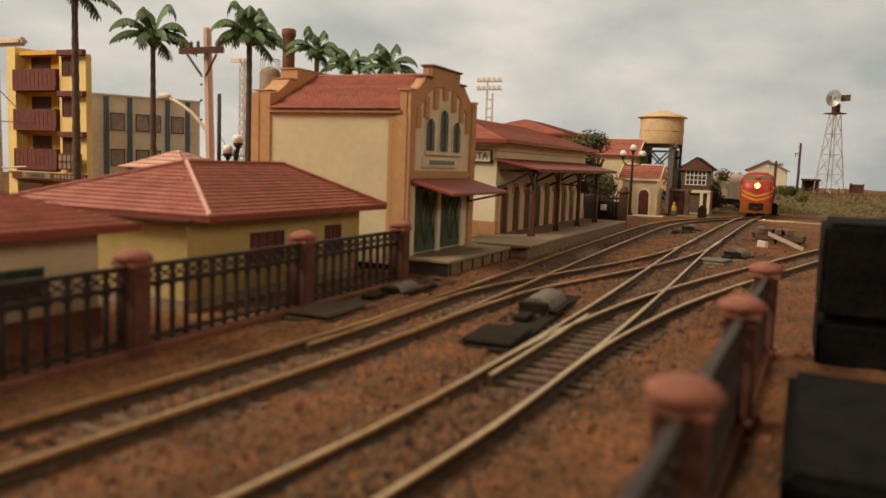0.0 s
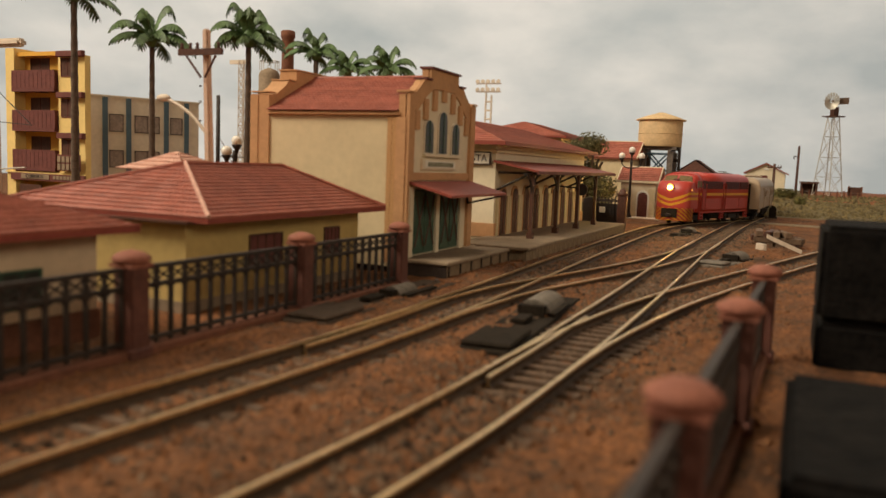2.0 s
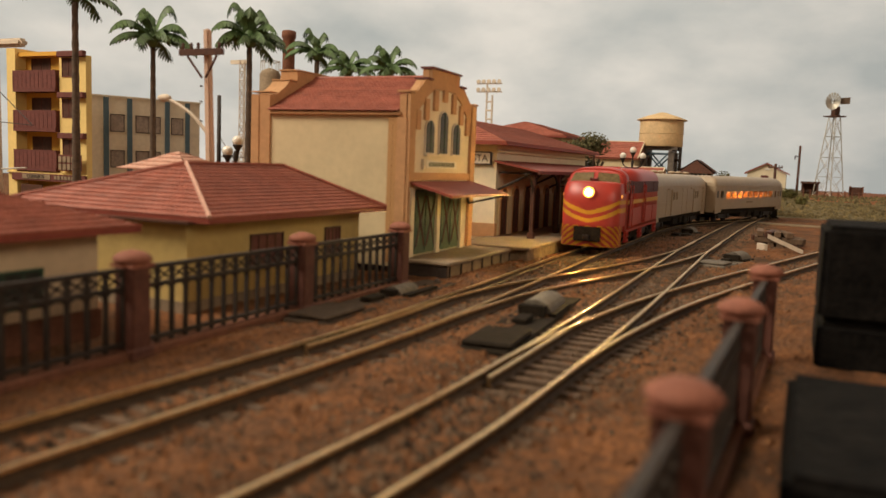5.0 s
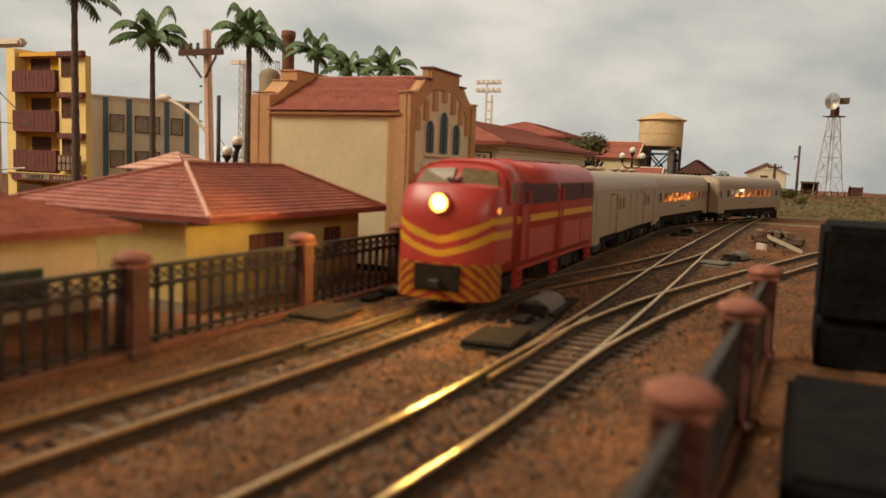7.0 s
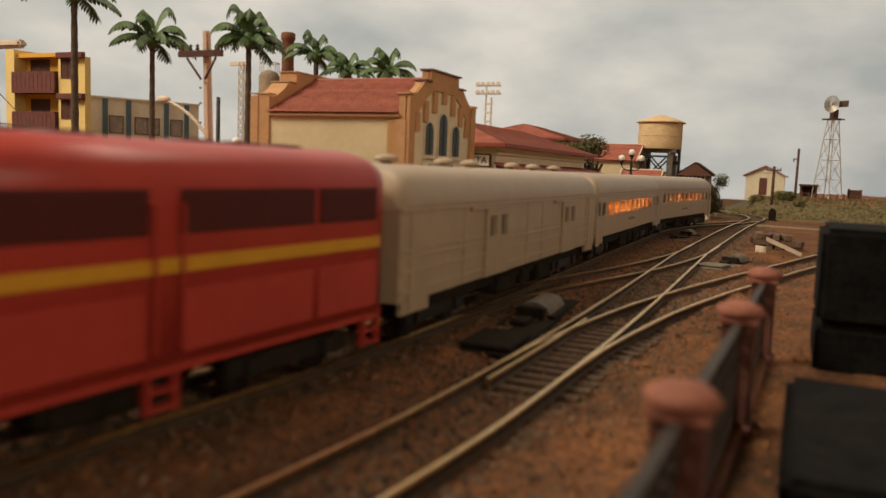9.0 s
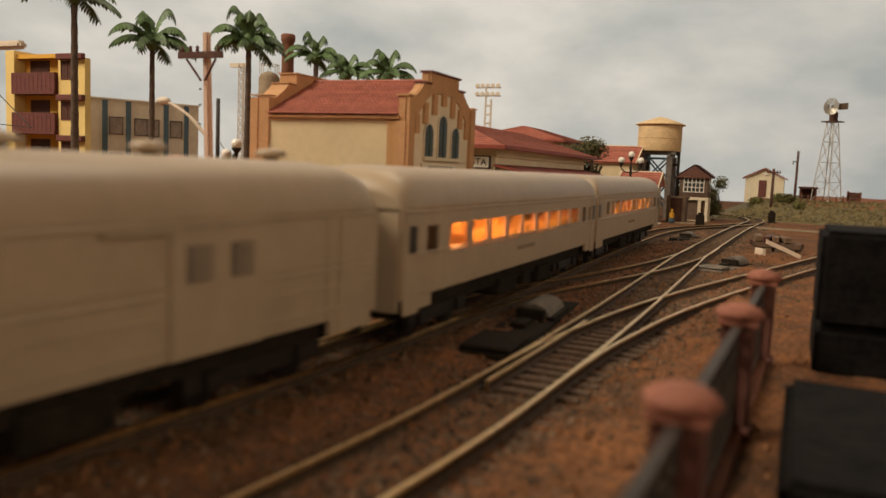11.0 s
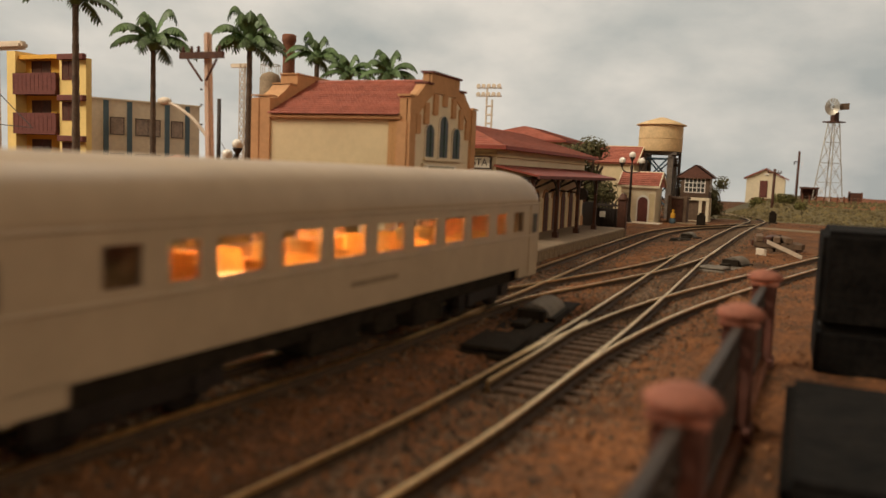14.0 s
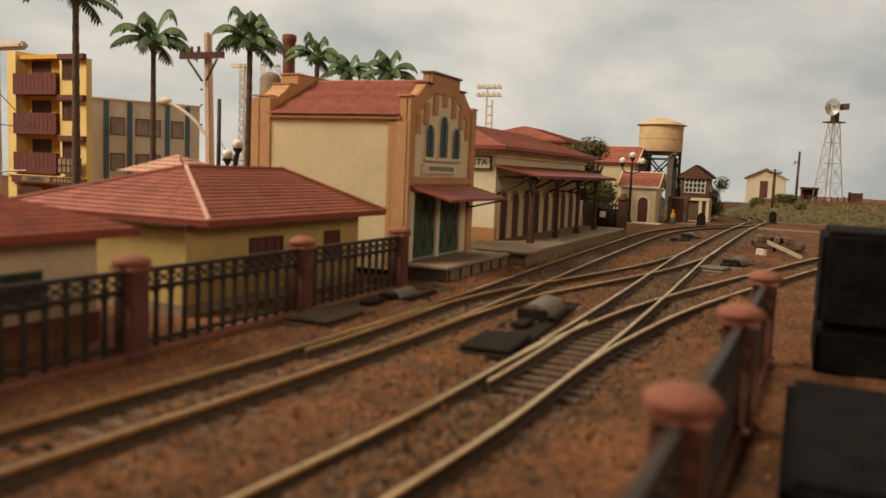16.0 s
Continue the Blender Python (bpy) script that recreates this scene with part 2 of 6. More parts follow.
def mesh_of(name, bm, material):
    bmesh.ops.recalc_face_normals(bm, faces=bm.faces[:])
    bmesh.ops.scale(bm, vec=(MM, MM, MM), verts=bm.verts[:])
    me = bpy.data.meshes.new(name)
    bm.to_mesh(me)
    bm.free()
    me.materials.append(material)
    return me


def part(name, bm, material, parent, label=""):
    ob = new(name, mesh_of(name, bm, M[material] if isinstance(material, str) else material))
    ob.parent = parent
    return tagged(ob, label)


def shared(name, me, parent, loc=(0, 0, 0), rz=0.0):
    """Another piece on a mesh that is there already; place in millimetres."""
    ob = new(name, me)
    ob.parent = parent
    ob.location = [c * MM for c in loc]
    ob.rotation_euler = (0, 0, rz)
    return ob


def thing(name, x, y, z=0.0, rz=0.0, label="", category="", group="", kind=""):
    ob = new(name)
    ob.empty_display_size = 0.01
    ob.location, ob.rotation_euler = (x, y, z), (0, 0, radians(rz))
    return tagged(ob, label, category, group, kind)


def curve_at(points, step):
    """Points of a smooth line through the given ones, evenly spaced (metres)."""
    P = [Vector((p[0], p[1])) for p in points]
    P = [2 * P[0] - P[1]] + P + [2 * P[-1] - P[-2]]
    fine = []
    for i in range(1, len(P) - 2):
        for k in range(24):
            u = k / 24
            a, b, c, d = P[i - 1:i + 3]
            fine.append(0.5 * (2 * b + (c - a) * u + (2 * a - 5 * b + 4 * c - d) * u * u + (3 * b - a - 3 * c + d) * u ** 3))
    fine.append(P[-2])
    s = [0.0]
    for a, b in zip(fine[:-1], fine[1:]):
        s.append(s[-1] + (b - a).length)
    n = max(2, int(s[-1] / step) + 1)
    xs = np.interp(np.linspace(0, s[-1], n), s, [p.x for p in fine])
    ys = np.interp(np.linspace(0, s[-1], n), s, [p.y for p in fine])
    return np.linspace(0, s[-1], n), xs, ys


MAIN = [(-0.125, -1.3), (-0.119, -0.4), (-0.1165, 0.0), (-0.1140, 0.09), (-0.1095, 0.15), (-0.1072, 0.2), (-0.1085, 0.3), (-0.1122, 0.445), (-0.1145, 0.57), (-0.1155, 0.65),
        (-0.1150, 0.72), (-0.1100, 0.78), (-0.0985, 0.84), (-0.0800, 0.895), (-0.0625, 0.945), (-0.0505, 0.995), (-0.0455, 1.045), (-0.0470, 1.1), (-0.0570, 1.16),
        (-0.0790, 1.22), (-0.1120, 1.28), (-0.1570, 1.335), (-0.2150, 1.38), (-0.36, 1.45), (-0.7, 1.58), (-1.2, 1.72)]
LEAD = [(-0.1140, 0.09), (-0.1095, 0.15), (-0.1070, 0.2), (-0.1062, 0.24), (-0.1028, 0.287), (-0.0985, 0.312), (-0.088, 0.3565), (-0.0745, 0.416), (-0.0655, 0.47), (-0.0595, 0.53), (-0.0575, 0.6)]
YARD = [(-0.10, -0.2), (-0.080, -0.08), (-0.0685, 0.02), (-0.0605, 0.095), (-0.0575, 0.13), (-0.0563, 0.16), (-0.0556, 0.2), (-0.0553, 0.25), (-0.0558, 0.32), (-0.0575, 0.43), (-0.0590, 0.54),
        (-0.0575, 0.65), (-0.056, 0.76), (-0.053, 0.88), (-0.048, 1.0)]
SIDING = [(-0.0563, 0.16), (-0.0552, 0.2), (-0.0525, 0.235), (-0.0445, 0.297), (-0.0305, 0.366), (-0.0135, 0.436), (0.0035, 0.505), (0.03, 0.61), (0.12, 0.95)]

# ---- ground, backdrop, room ----


def ground_z(x, y):
    """Height of the layout's surface in metres."""
    z = -0.0031 + 0.0007 * noise.noise((x * 60, y * 60, 0)) + 0.0005 * noise.noise((x * 240, y * 240, 3))
    # low heaps of crumbled earth between and beside the tracks
    for c, w in ((-0.0835, 0.012), (-0.020, 0.016), (-0.135, 0.008)):
        k = max(0.0, 1 - abs(x - c) / w)
        if k and y < 0.75:
            z += k * (0.0012 + 0.0016 * noise.noise((x * 95, y * 60, 9)) + 0.0008 * noise.noise((x * 300, y * 260, 4)))
    # earth fills the yard track up to the sleepers' tops at this end
    if y < 0.165:
        mid = float(np.interp(y, (-0.08, 0.02, 0.095, 0.13, 0.16), (-0.080, -0.0685, -0.0605, -0.0575, -0.0563)))
        z += 0.0011 * max(0.0, min(1.0, (0.009 - abs(x - mid)) / 0.002)) * min(1.0, (0.165 - y) / 0.02)
    if -0.075 < x < -0.035 and 0.165 < y < 0.27:
        z -= 0.0008
    if y > 1.1 and x > -0.1:
        u = min(1, max(0, (y - 1.17) / 0.22)) * min(1, max(0, (x + 0.095) / 0.06))
        z += u * u * (3 - 2 * u) * (0.0235 + 0.003 * noise.noise((x * 12, y * 12, 1)))
    return z


def build_ground():
    xs = np.concatenate([np.linspace(-1.6, -0.32, 28), np.linspace(-0.30, 0.06, 260), np.linspace(0.075, 1.2, 40)])
    ys = np.concatenate([np.linspace(-1.45, 0.0, 36), np.linspace(0.008, 0.5, 260), np.linspace(0.51, 1.1, 130), np.linspace(1.12, 2.3, 70)])
    verts = [(x, y, ground_z(x, y)) for y in ys for x in xs]
    n = len(xs)
    faces = [(j * n + i, j * n + i + 1, (j + 1) * n + i + 1, (j + 1) * n + i) for j in range(len(ys) - 1) for i in range(n - 1)]
    me = bpy.data.meshes.new("ground")
    me.from_pydata(verts, [], faces)
    me.materials.append(M["earth"])
    me.materials.append(M["grass"])
    me.materials.append(M["red_earth"])
    for f in me.polygons:
        c = f.center
        if c.y > 1.14 and c.x > -0.12:
            k = noise.noise((c.x * 25, c.y * 25, 5)) * 0.008
            f.material_index = 2 if c.z > 0.0165 + k and c.x > 0.005 else 1
        f.use_smooth = True
    return tagged(new("ground", me), "brown sandy earth and ballast with a grassy bank behind", "ground", kind="structure")


build_ground()


def build_backdrop():
    line = [(-1.75, -0.6), (-1.7, 0.3), (-1.55, 1.1), (-1.2, 1.7), (-0.7, 2.05), (0.0, 2.2), (0.7, 2.2), (1.3, 2.0)]
    _, xs, ys = curve_at(line, 0.06)
    bm = bmesh.new()
    rows = []
    for z in (-60, 300, 700, 1200):
        rows.append([bm.verts.new((x * 1000, y * 1000, z)) for x, y in zip(xs, ys)])
    for a, b in zip(rows[:-1], rows[1:]):
        for i in range(len(a) - 1):
            bm.faces.new((a[i], a[i + 1], b[i + 1], b[i])).smooth = True
    ob = part("backdrop", bm, "sky", None)
    return tagged(ob, "painted backdrop of a cloudy grey-blue sky", "backdrop", kind="structure")


build_backdrop()
M["room"] = mat("room_wall_paint", (0.42, 0.34, 0.26), 0.9, var=0.05, scale=4)
room = part("room_wall", boxes((1300, 1360, -1500, 2400, -700, 1500), (-2000, 1300, -1560, -1500, -700, 1500), (-2060, -2000, -1560, 2400, -700, 1500), (-2000, 1300, 2400, 2460, -700, 1500)), M["room"], None)
tagged(room, "plain warm painted wall of the hobby room", "wall", kind="structure")
ceil = part("ceiling", boxes((-2060, 1360, -1560, 2460, 1500, 1560)), M["room"], None)
tagged(ceil, "plain painted ceiling of the hobby room", "ceiling", kind="structure")

# ---- tracks ----


def rail_mesh(xs, ys, side, z_drop=0.0, skip=()):
    """One rail at half a gauge to the side of the line, with foot, web and a worn head."""
    prof = [(-1.1, -2.6), (1.1, -2.6), (0.35, -2.1), (0.3, -0.9), (0.48, -0.6), (0.48, 0), (-0.48, 0), (-0.48, -0.6), (-0.3, -0.9), (-0.35, -2.1)]
    n = len(xs)
    verts, faces, mats = [], [], []
    for i in range(n):
        a, b = max(0, i - 1), min(n - 1, i + 1)
        d = Vector((xs[b] - xs[a], ys[b] - ys[a])).normalized()
        nx, ny = d.y, -d.x
        o = side * (8.25 + 0.62)
        for u, z in prof:
            w = (u + o) * MM
            verts.append((xs[i] + nx * w, ys[i] + ny * w, (z - z_drop) * MM))
    k = len(prof)
    for i in range(n - 1):
        for j in range(k):
            faces.append((i * k + j, i * k + (j + 1) % k, (i + 1) * k + (j + 1) % k, (i + 1) * k + j))
            mats.append(0 if j in (4, 5, 6) else 1)
    faces += [tuple(range(k))[::-1], tuple((n - 1) * k + j for j in range(k))]
    mats += [0, 0]
    me = bpy.data.meshes.new("rail")
    me.from_pydata(verts, [], faces)
    me.materials.append(M["rail"])
    me.materials.append(M["rail_web"])
    me.polygons.foreach_set("material_index", mats)
    return me


sleeper_bm = bevelled(boxes((-15, 15, -1.3, 1.3, -4.6, -2.75)), 0.2, 1)
SLEEPER = mesh_of("sleeper", sleeper_bm, M["sleeper"])


def build_track(points, label, z_drop=0.0, y_min=-0.1, y_max=1.25, step=0.0068):
    tr = thing("railway_track", 0, 0, 0, label=label, category="railway track", kind="structure")
    s, xs, ys = curve_at(points, 0.006)
    for side in (-1, 1):
        ob = new("rail", rail_mesh(xs, ys, side, z_drop))
        ob.parent = tr
    s, xs, ys = curve_at(points, step)
    rng = random.Random(len(points))
    for i in range(1, len(xs) - 1):
        if y_min < ys[i] < y_max:
            a = math.atan2(ys[i + 1] - ys[i - 1], xs[i + 1] - xs[i - 1]) - math.pi / 2
            shared("sleeper", SLEEPER, tr, (xs[i] * 1000 + rng.uniform(-0.6, 0.6), ys[i] * 1000, z_drop * -1.5 - rng.uniform(0, 0.5)), a + rng.uniform(-0.03, 0.03))
    return tr


build_track(MAIN, "worn steel rails of the station track on buried sleepers")
build_track(LEAD, "turnout rails leading across to the yard track", 0.12, 0.25, 0.5)
build_track(YARD, "worn steel rails of the yard track on wooden sleepers")
build_track(SIDING, "curved siding rails branching off the yard track", 0.12, 0.22, 0.8)


def check_rail(points, label):
    _, xs, ys = curve_at(points, 0.005)
    ob = new("check_rail", rail_mesh(xs, ys, 0, 0.3))
    return tagged(ob, label, "rail", kind="structure")


def offset(points, d):
    _, xs, ys = curve_at(points, 0.01)
    out = []
    for i in range(len(xs)):
        a, b = max(0, i - 1), min(len(xs) - 1, i + 1)
        t = Vector((xs[b] - xs[a], ys[b] - ys[a])).normalized()
        out.append((xs[i] + t.y * d, ys[i] - t.x * d))
    return out


def span(points, y0, y1):
    return [p for p in points if y0 <= p[1] <= y1]


for line, d, y0, y1 in ((MAIN, -0.0062, 0.165, 0.27), (YARD, -0.0060, 0.165, 0.26)):
    check_rail(span(offset(line, d), y0, y1), "short worn check rail inside the turnout")

# ---- ballast and grit ----


def scatter(name, n, region, material, size, label, seed, near=None):
    rng = np.random.default_rng(seed)
    verts, faces = [], []
    base = np.array([(1, 0, 0), (-0.5, 0.87, 0), (-0.5, -0.87, 0), (0, 0, 0.9)])
    tri = [(0, 1, 3), (1, 2, 3), (2, 0, 3)]
    for _ in range(n):
        x, y = region(rng)
        s = size * (0.5 + rng.random() ** 2 * 1.2)
        a = rng.random() * 6.283
        c, q = math.cos(a), math.sin(a)
        k = len(verts)
        z = ground_z(x, y) - s * 0.25
        j = rng.uniform(0.7, 1.3, (4, 3))
        for p in base * j:
            verts.append((x + s * (c * p[0] - q * p[1]), y + s * (q * p[0] + c * p[1]), z + s * p[2]))
        faces += [(k + t[0], k + t[1], k + t[2]) for t in tri]
    me = bpy.data.meshes.new(name)
    me.from_pydata(verts, [], faces)
    me.materials.append(M[material])
    return tagged(new(name, me), label, "gravel", kind="stuff")


def along(line, width, y0, y1):
    _, xs, ys = curve_at(line, 0.004)
    keep = (ys > y0) & (ys < y1)
    xs, ys = xs[keep], ys[keep]

    def pick(rng):
        i = rng.integers(len(xs))
        return xs[i] + rng.normal() * width, ys[i] + rng.uniform(-0.003, 0.003)
    return pick


scatter("ballast", 14000, along(MAIN, 0.010, 0.05, 1.1), "stone_small", 0.0009, "loose grey-brown ballast stones along the station track", 1)
scatter("ballast", 20000, along(YARD, 0.012, 0.05, 0.95), "stone_small", 0.0009, "loose grey-brown ballast stones along the yard track", 2)
scatter("ballast", 5000, along(SIDING, 0.013, 0.16, 0.8), "stone_small", 0.0009, "loose ballast stones along the siding", 3)
scatter("grit", 9000, lambda r: (r.uniform(-0.15, 0.01), 0.05 + 0.6 * r.random() ** 1.6), "clod", 0.0007, "fine brown grit strewn over the earth", 4)
scatter("clods", 1700, lambda r: (r.uniform(-0.145, 0.0), 0.06 + 0.5 * r.random() ** 1.5), "clod", 0.0012, "scattered larger clods and pebbles on the earth", 7)
scatter("grass_tuft", 5000, lambda r: (r.uniform(-0.10, 0.35), r.uniform(1.16, 1.5)), "grass", 0.0035, "short dry green-brown grass tufts on the bank", 5)

# ---- roofs ----


def tiled_face(bm, e0, e1, r0, r1, tile=2.6, course=5.0, lift=0.42, per=4):
    """A slope of clay pantiles between the eave e0-e1 and the ridge r0-r1 (millimetres): waves along it, a step at each course."""
    e0, e1, r0, r1 = (Vector(p) for p in (e0, e1, r0, r1))
    ax = (e1 - e0).normalized()
    up = ((r0 + r1) / 2 - (e0 + e1) / 2)
    up = (up - ax * up.dot(ax))
    nrm = ax.cross(up).normalized()
    if nrm.z < 0:
        nrm = -nrm
    courses = max(2, round(up.length / course))
    cols = max(6, int((e1 - e0).length / tile * per))
    for k in range(courses):
        rows = []
        for f, h in ((k / courses, lift), ((k + 1) / courses, 0.0)):
            a, b = e0.lerp(r0, f), e1.lerp(r1, f)
            row = []
            for i in range(cols + 1):
                p = a.lerp(b, i / cols)
                w = 0.5 + 0.5 * math.cos(2 * math.pi * (p - e0).dot(ax) / tile)
                row.append(bm.verts.new(p + nrm * (h + lift * 0.9 * w)))
            rows.append(row)
        low = [bm.verts.new(v.co - nrm * lift * 1.1) for v in rows[0]]
        for i in range(cols):
            for u, v in ((low, rows[0]), (rows[0], rows[1])):
                try:
                    bm.faces.new((u[i], u[i + 1], v[i + 1], v[i])).smooth = u is not low
                except ValueError:
                    pass
    return bm


def hip_roof(parent, x0, x1, y0, y1, z, ridge, z_ridge, tile=2.2, course=3.1, material="tile", ridge_material="ridge", thick=1.6):
    """A hipped roof over a rectangle with its ridge from ridge[0] to ridge[1] along y."""
    (ax, ay), (bx, by) = ridge
    c = [(x0, y0, z), (x1, y0, z), (x1, y1, z), (x0, y1, z)]
    a, b = (ax, ay, z_ridge), (bx, by, z_ridge)
    bm = bmesh.new()
    tiled_face(bm, c[1], c[2], a, b, tile, course)
    tiled_face(bm, c[3], c[0], b, a, tile, course)
    tiled_face(bm, c[0], c[1], a, a, tile, course)
    tiled_face(bm, c[2], c[3], b, b, tile, course)
    part("roof_tiles", bm, material, parent)
    bm = bmesh.new()
    vs = [bm.verts.new((p[0], p[1], p[2] - thick)) for p in c] + [bm.verts.new((p[0], p[1], p[2] + 0.2)) for p in c] + [bm.verts.new((*a[:2], a[2] - 0.5)), bm.verts.new((*b[:2], b[2] - 0.5))]
    for f in ((0, 1, 5, 4), (1, 2, 6, 5), (2, 3, 7, 6), (3, 0, 4, 7), (3, 2, 1, 0), (4, 5, 8), (5, 6, 9, 8), (6, 7, 9), (7, 4, 8, 9)):
        bm.faces.new([vs[i] for i in f])
    part("roof_deck", bm, "tile_dk", parent)
    if ridge_material:
        for p, q in ((c[0], a), (c[1], a), (c[2], b), (c[3], b), (a, b)):
            part("ridge_cap", bars([((p[0], p[1], p[2] + 0.7), (q[0], q[1], q[2] + 0.9))], 0.75), ridge_material if q is a and p is not c[0] else material, parent)


def window_unit(parent, x, y, z0, z1, w, axis, face=1, frame="dark_wood", glass="glass", mull=1):
    """A framed window on a wall that runs along the axis; x, y is its middle on the wall's face, face the sign of the outward side."""
    def put(a0, a1, d0, d1, b0, b1):
        d0, d1 = sorted((d0 * face, d1 * face))
        if axis == "x":
            return (x + a0, x + a1, y + d0, y + d1, b0, b1)
        return (x + d0, x + d1, y + a0, y + a1, b0, b1)
    f = 0.7
    rows = [put(-w / 2, -w / 2 + f, -0.5, 0.6, z0, z1), put(w / 2 - f, w / 2, -0.5, 0.6, z0, z1), put(-w / 2 + f, w / 2 - f, -0.5, 0.6, z0, z0 + f), put(-w / 2 + f, w / 2 - f, -0.5, 0.6, z1 - f, z1)]
    for i in range(mull):
        c = -w / 2 + w * (i + 1) / (mull + 1)
        rows.append(put(c - 0.25, c + 0.25, -0.5, 0.45, z0 + f, z1 - f))
    fr = part("window", boxes(*rows), frame, parent)
    part("pane", boxes(put(-w / 2 + f, w / 2 - f, -0.4, 0.15, z0 + f, z1 - f)), glass, fr)
    return fr


def build_hip_house():
    h = thing("house", 0, 0, -0.004, label="low yellow plastered house with a hipped red tile roof", category="house")
    part("wall", boxes((-262, -178, 197, 306, 0, 32)), "house_wall", h)
    part("plinth", boxes((-262.5, -177.4, 196.4, 306.6, 0, 4.5)), "concrete", h)
    # thin dark sheet added under the eaves to stand for their shade
    part("painted_eave_shade", boxes((-266, -174, 193, 310, 30.2, 31.0)), "dark_wood", h)
    hip_roof(h, -268, -167.5, 195.5, 312, 32.2, ((-210, 232), (-210, 293)), 48.4)
    for y, w in ((239, 20), (284, 12)):
        window_unit(h, -178, y, 13, 24.5, w, "y", 1, "dark_wood", "maroon", 3)
    return h


build_hip_house()


def build_left_house():
    h = thing("house", 0, 0, -0.004, label="low beige house with a red tile roof beside the fence", category="house")
    part("wall", boxes((-262, -174, -20, 158, 0, 32)), "house_wall_b", h)
    part("plinth", boxes((-262.5, -173.4, -20.6, 158.6, 0, 9)), "plinth", h)
    hip_roof(h, -268, -165, -28, 165, 31.8, ((-214, 20), (-214, 118)), 47.5, ridge_material=None)
    for y in (132,):
        window_unit(h, -174, y, 12, 22, 17, "y", 1, "green_door", "glass", 2)
    return h


build_left_house()


def build_pavilion_roof():
    p = thing("kiosk", -0.2725, 0.296, -0.004, label="small kiosk with a pale pink pyramid roof", category="kiosk")
    part("wall", boxes((-15, 15, -13, 13, 0, 45)), "cream_lt", p)
    bm = bmesh.new()
    for a, b in (((-21, -18), (21, -18)), ((21, -18), (21, 18)), ((21, 18), (-21, 18)), ((-21, 18), (-21, -18))):
        tiled_face(bm, (*a, 44.5), (*b, 44.5), (0, 0, 53.5), (0, 0, 53.5), 2.4, 4)
    part("roof_tiles", bm, "ridge", p)
    return p


build_pavilion_roof()

# ---- station buildings ----


def arch(w, z0, z1, seg=10):
    """Outline of a round-headed opening, about x = 0."""
    r = w / 2
    return [(-r, z0), (r, z0)] + [(r * math.cos(math.pi * i / seg), z1 - r + r * math.sin(math.pi * i / seg)) for i in range(seg + 1)]


def extrude_x(pts, y, x0, x1):
    bm = bmesh.new()
    prism(bm, [(y + p[0], p[1]) for p in pts], "x", x0, x1)
    return bm


def text_on(parent, name, body, size, m, material, extrude=0.15):
    cu = bpy.data.curves.new(name, "FONT")
    cu.body, cu.size, cu.extrude, cu.align_x, cu.align_y = body, size * MM, extrude * MM, "CENTER", "CENTER"
    tmp = bpy.data.objects.new(name, cu)
    scene.collection.objects.link(tmp)
    me = bpy.data.meshes.new_from_object(tmp.evaluated_get(bpy.context.evaluated_depsgraph_get()))
    bpy.data.objects.remove(tmp)
    me.materials.clear()
    me.materials.append(M[material])
    ob = new(name, me)
    ob.parent = parent
    ob.matrix_basis = m
    return ob


FACE_TRACK = Matrix(((0, 0, 1, 0), (1, 0, 0, 0), (0, 1, 0, 0), (0, 0, 0, 1)))  # reads along +y, faces +x
FACE_CAM = Matrix(((1, 0, 0, 0), (0, 0, -1, 0), (0, 1, 0, 0), (0, 0, 0, 1)))   # reads along +x, faces -y


def at(x, y, z, m):
    return Matrix.Translation((x * MM, y * MM, z * MM)) @ m


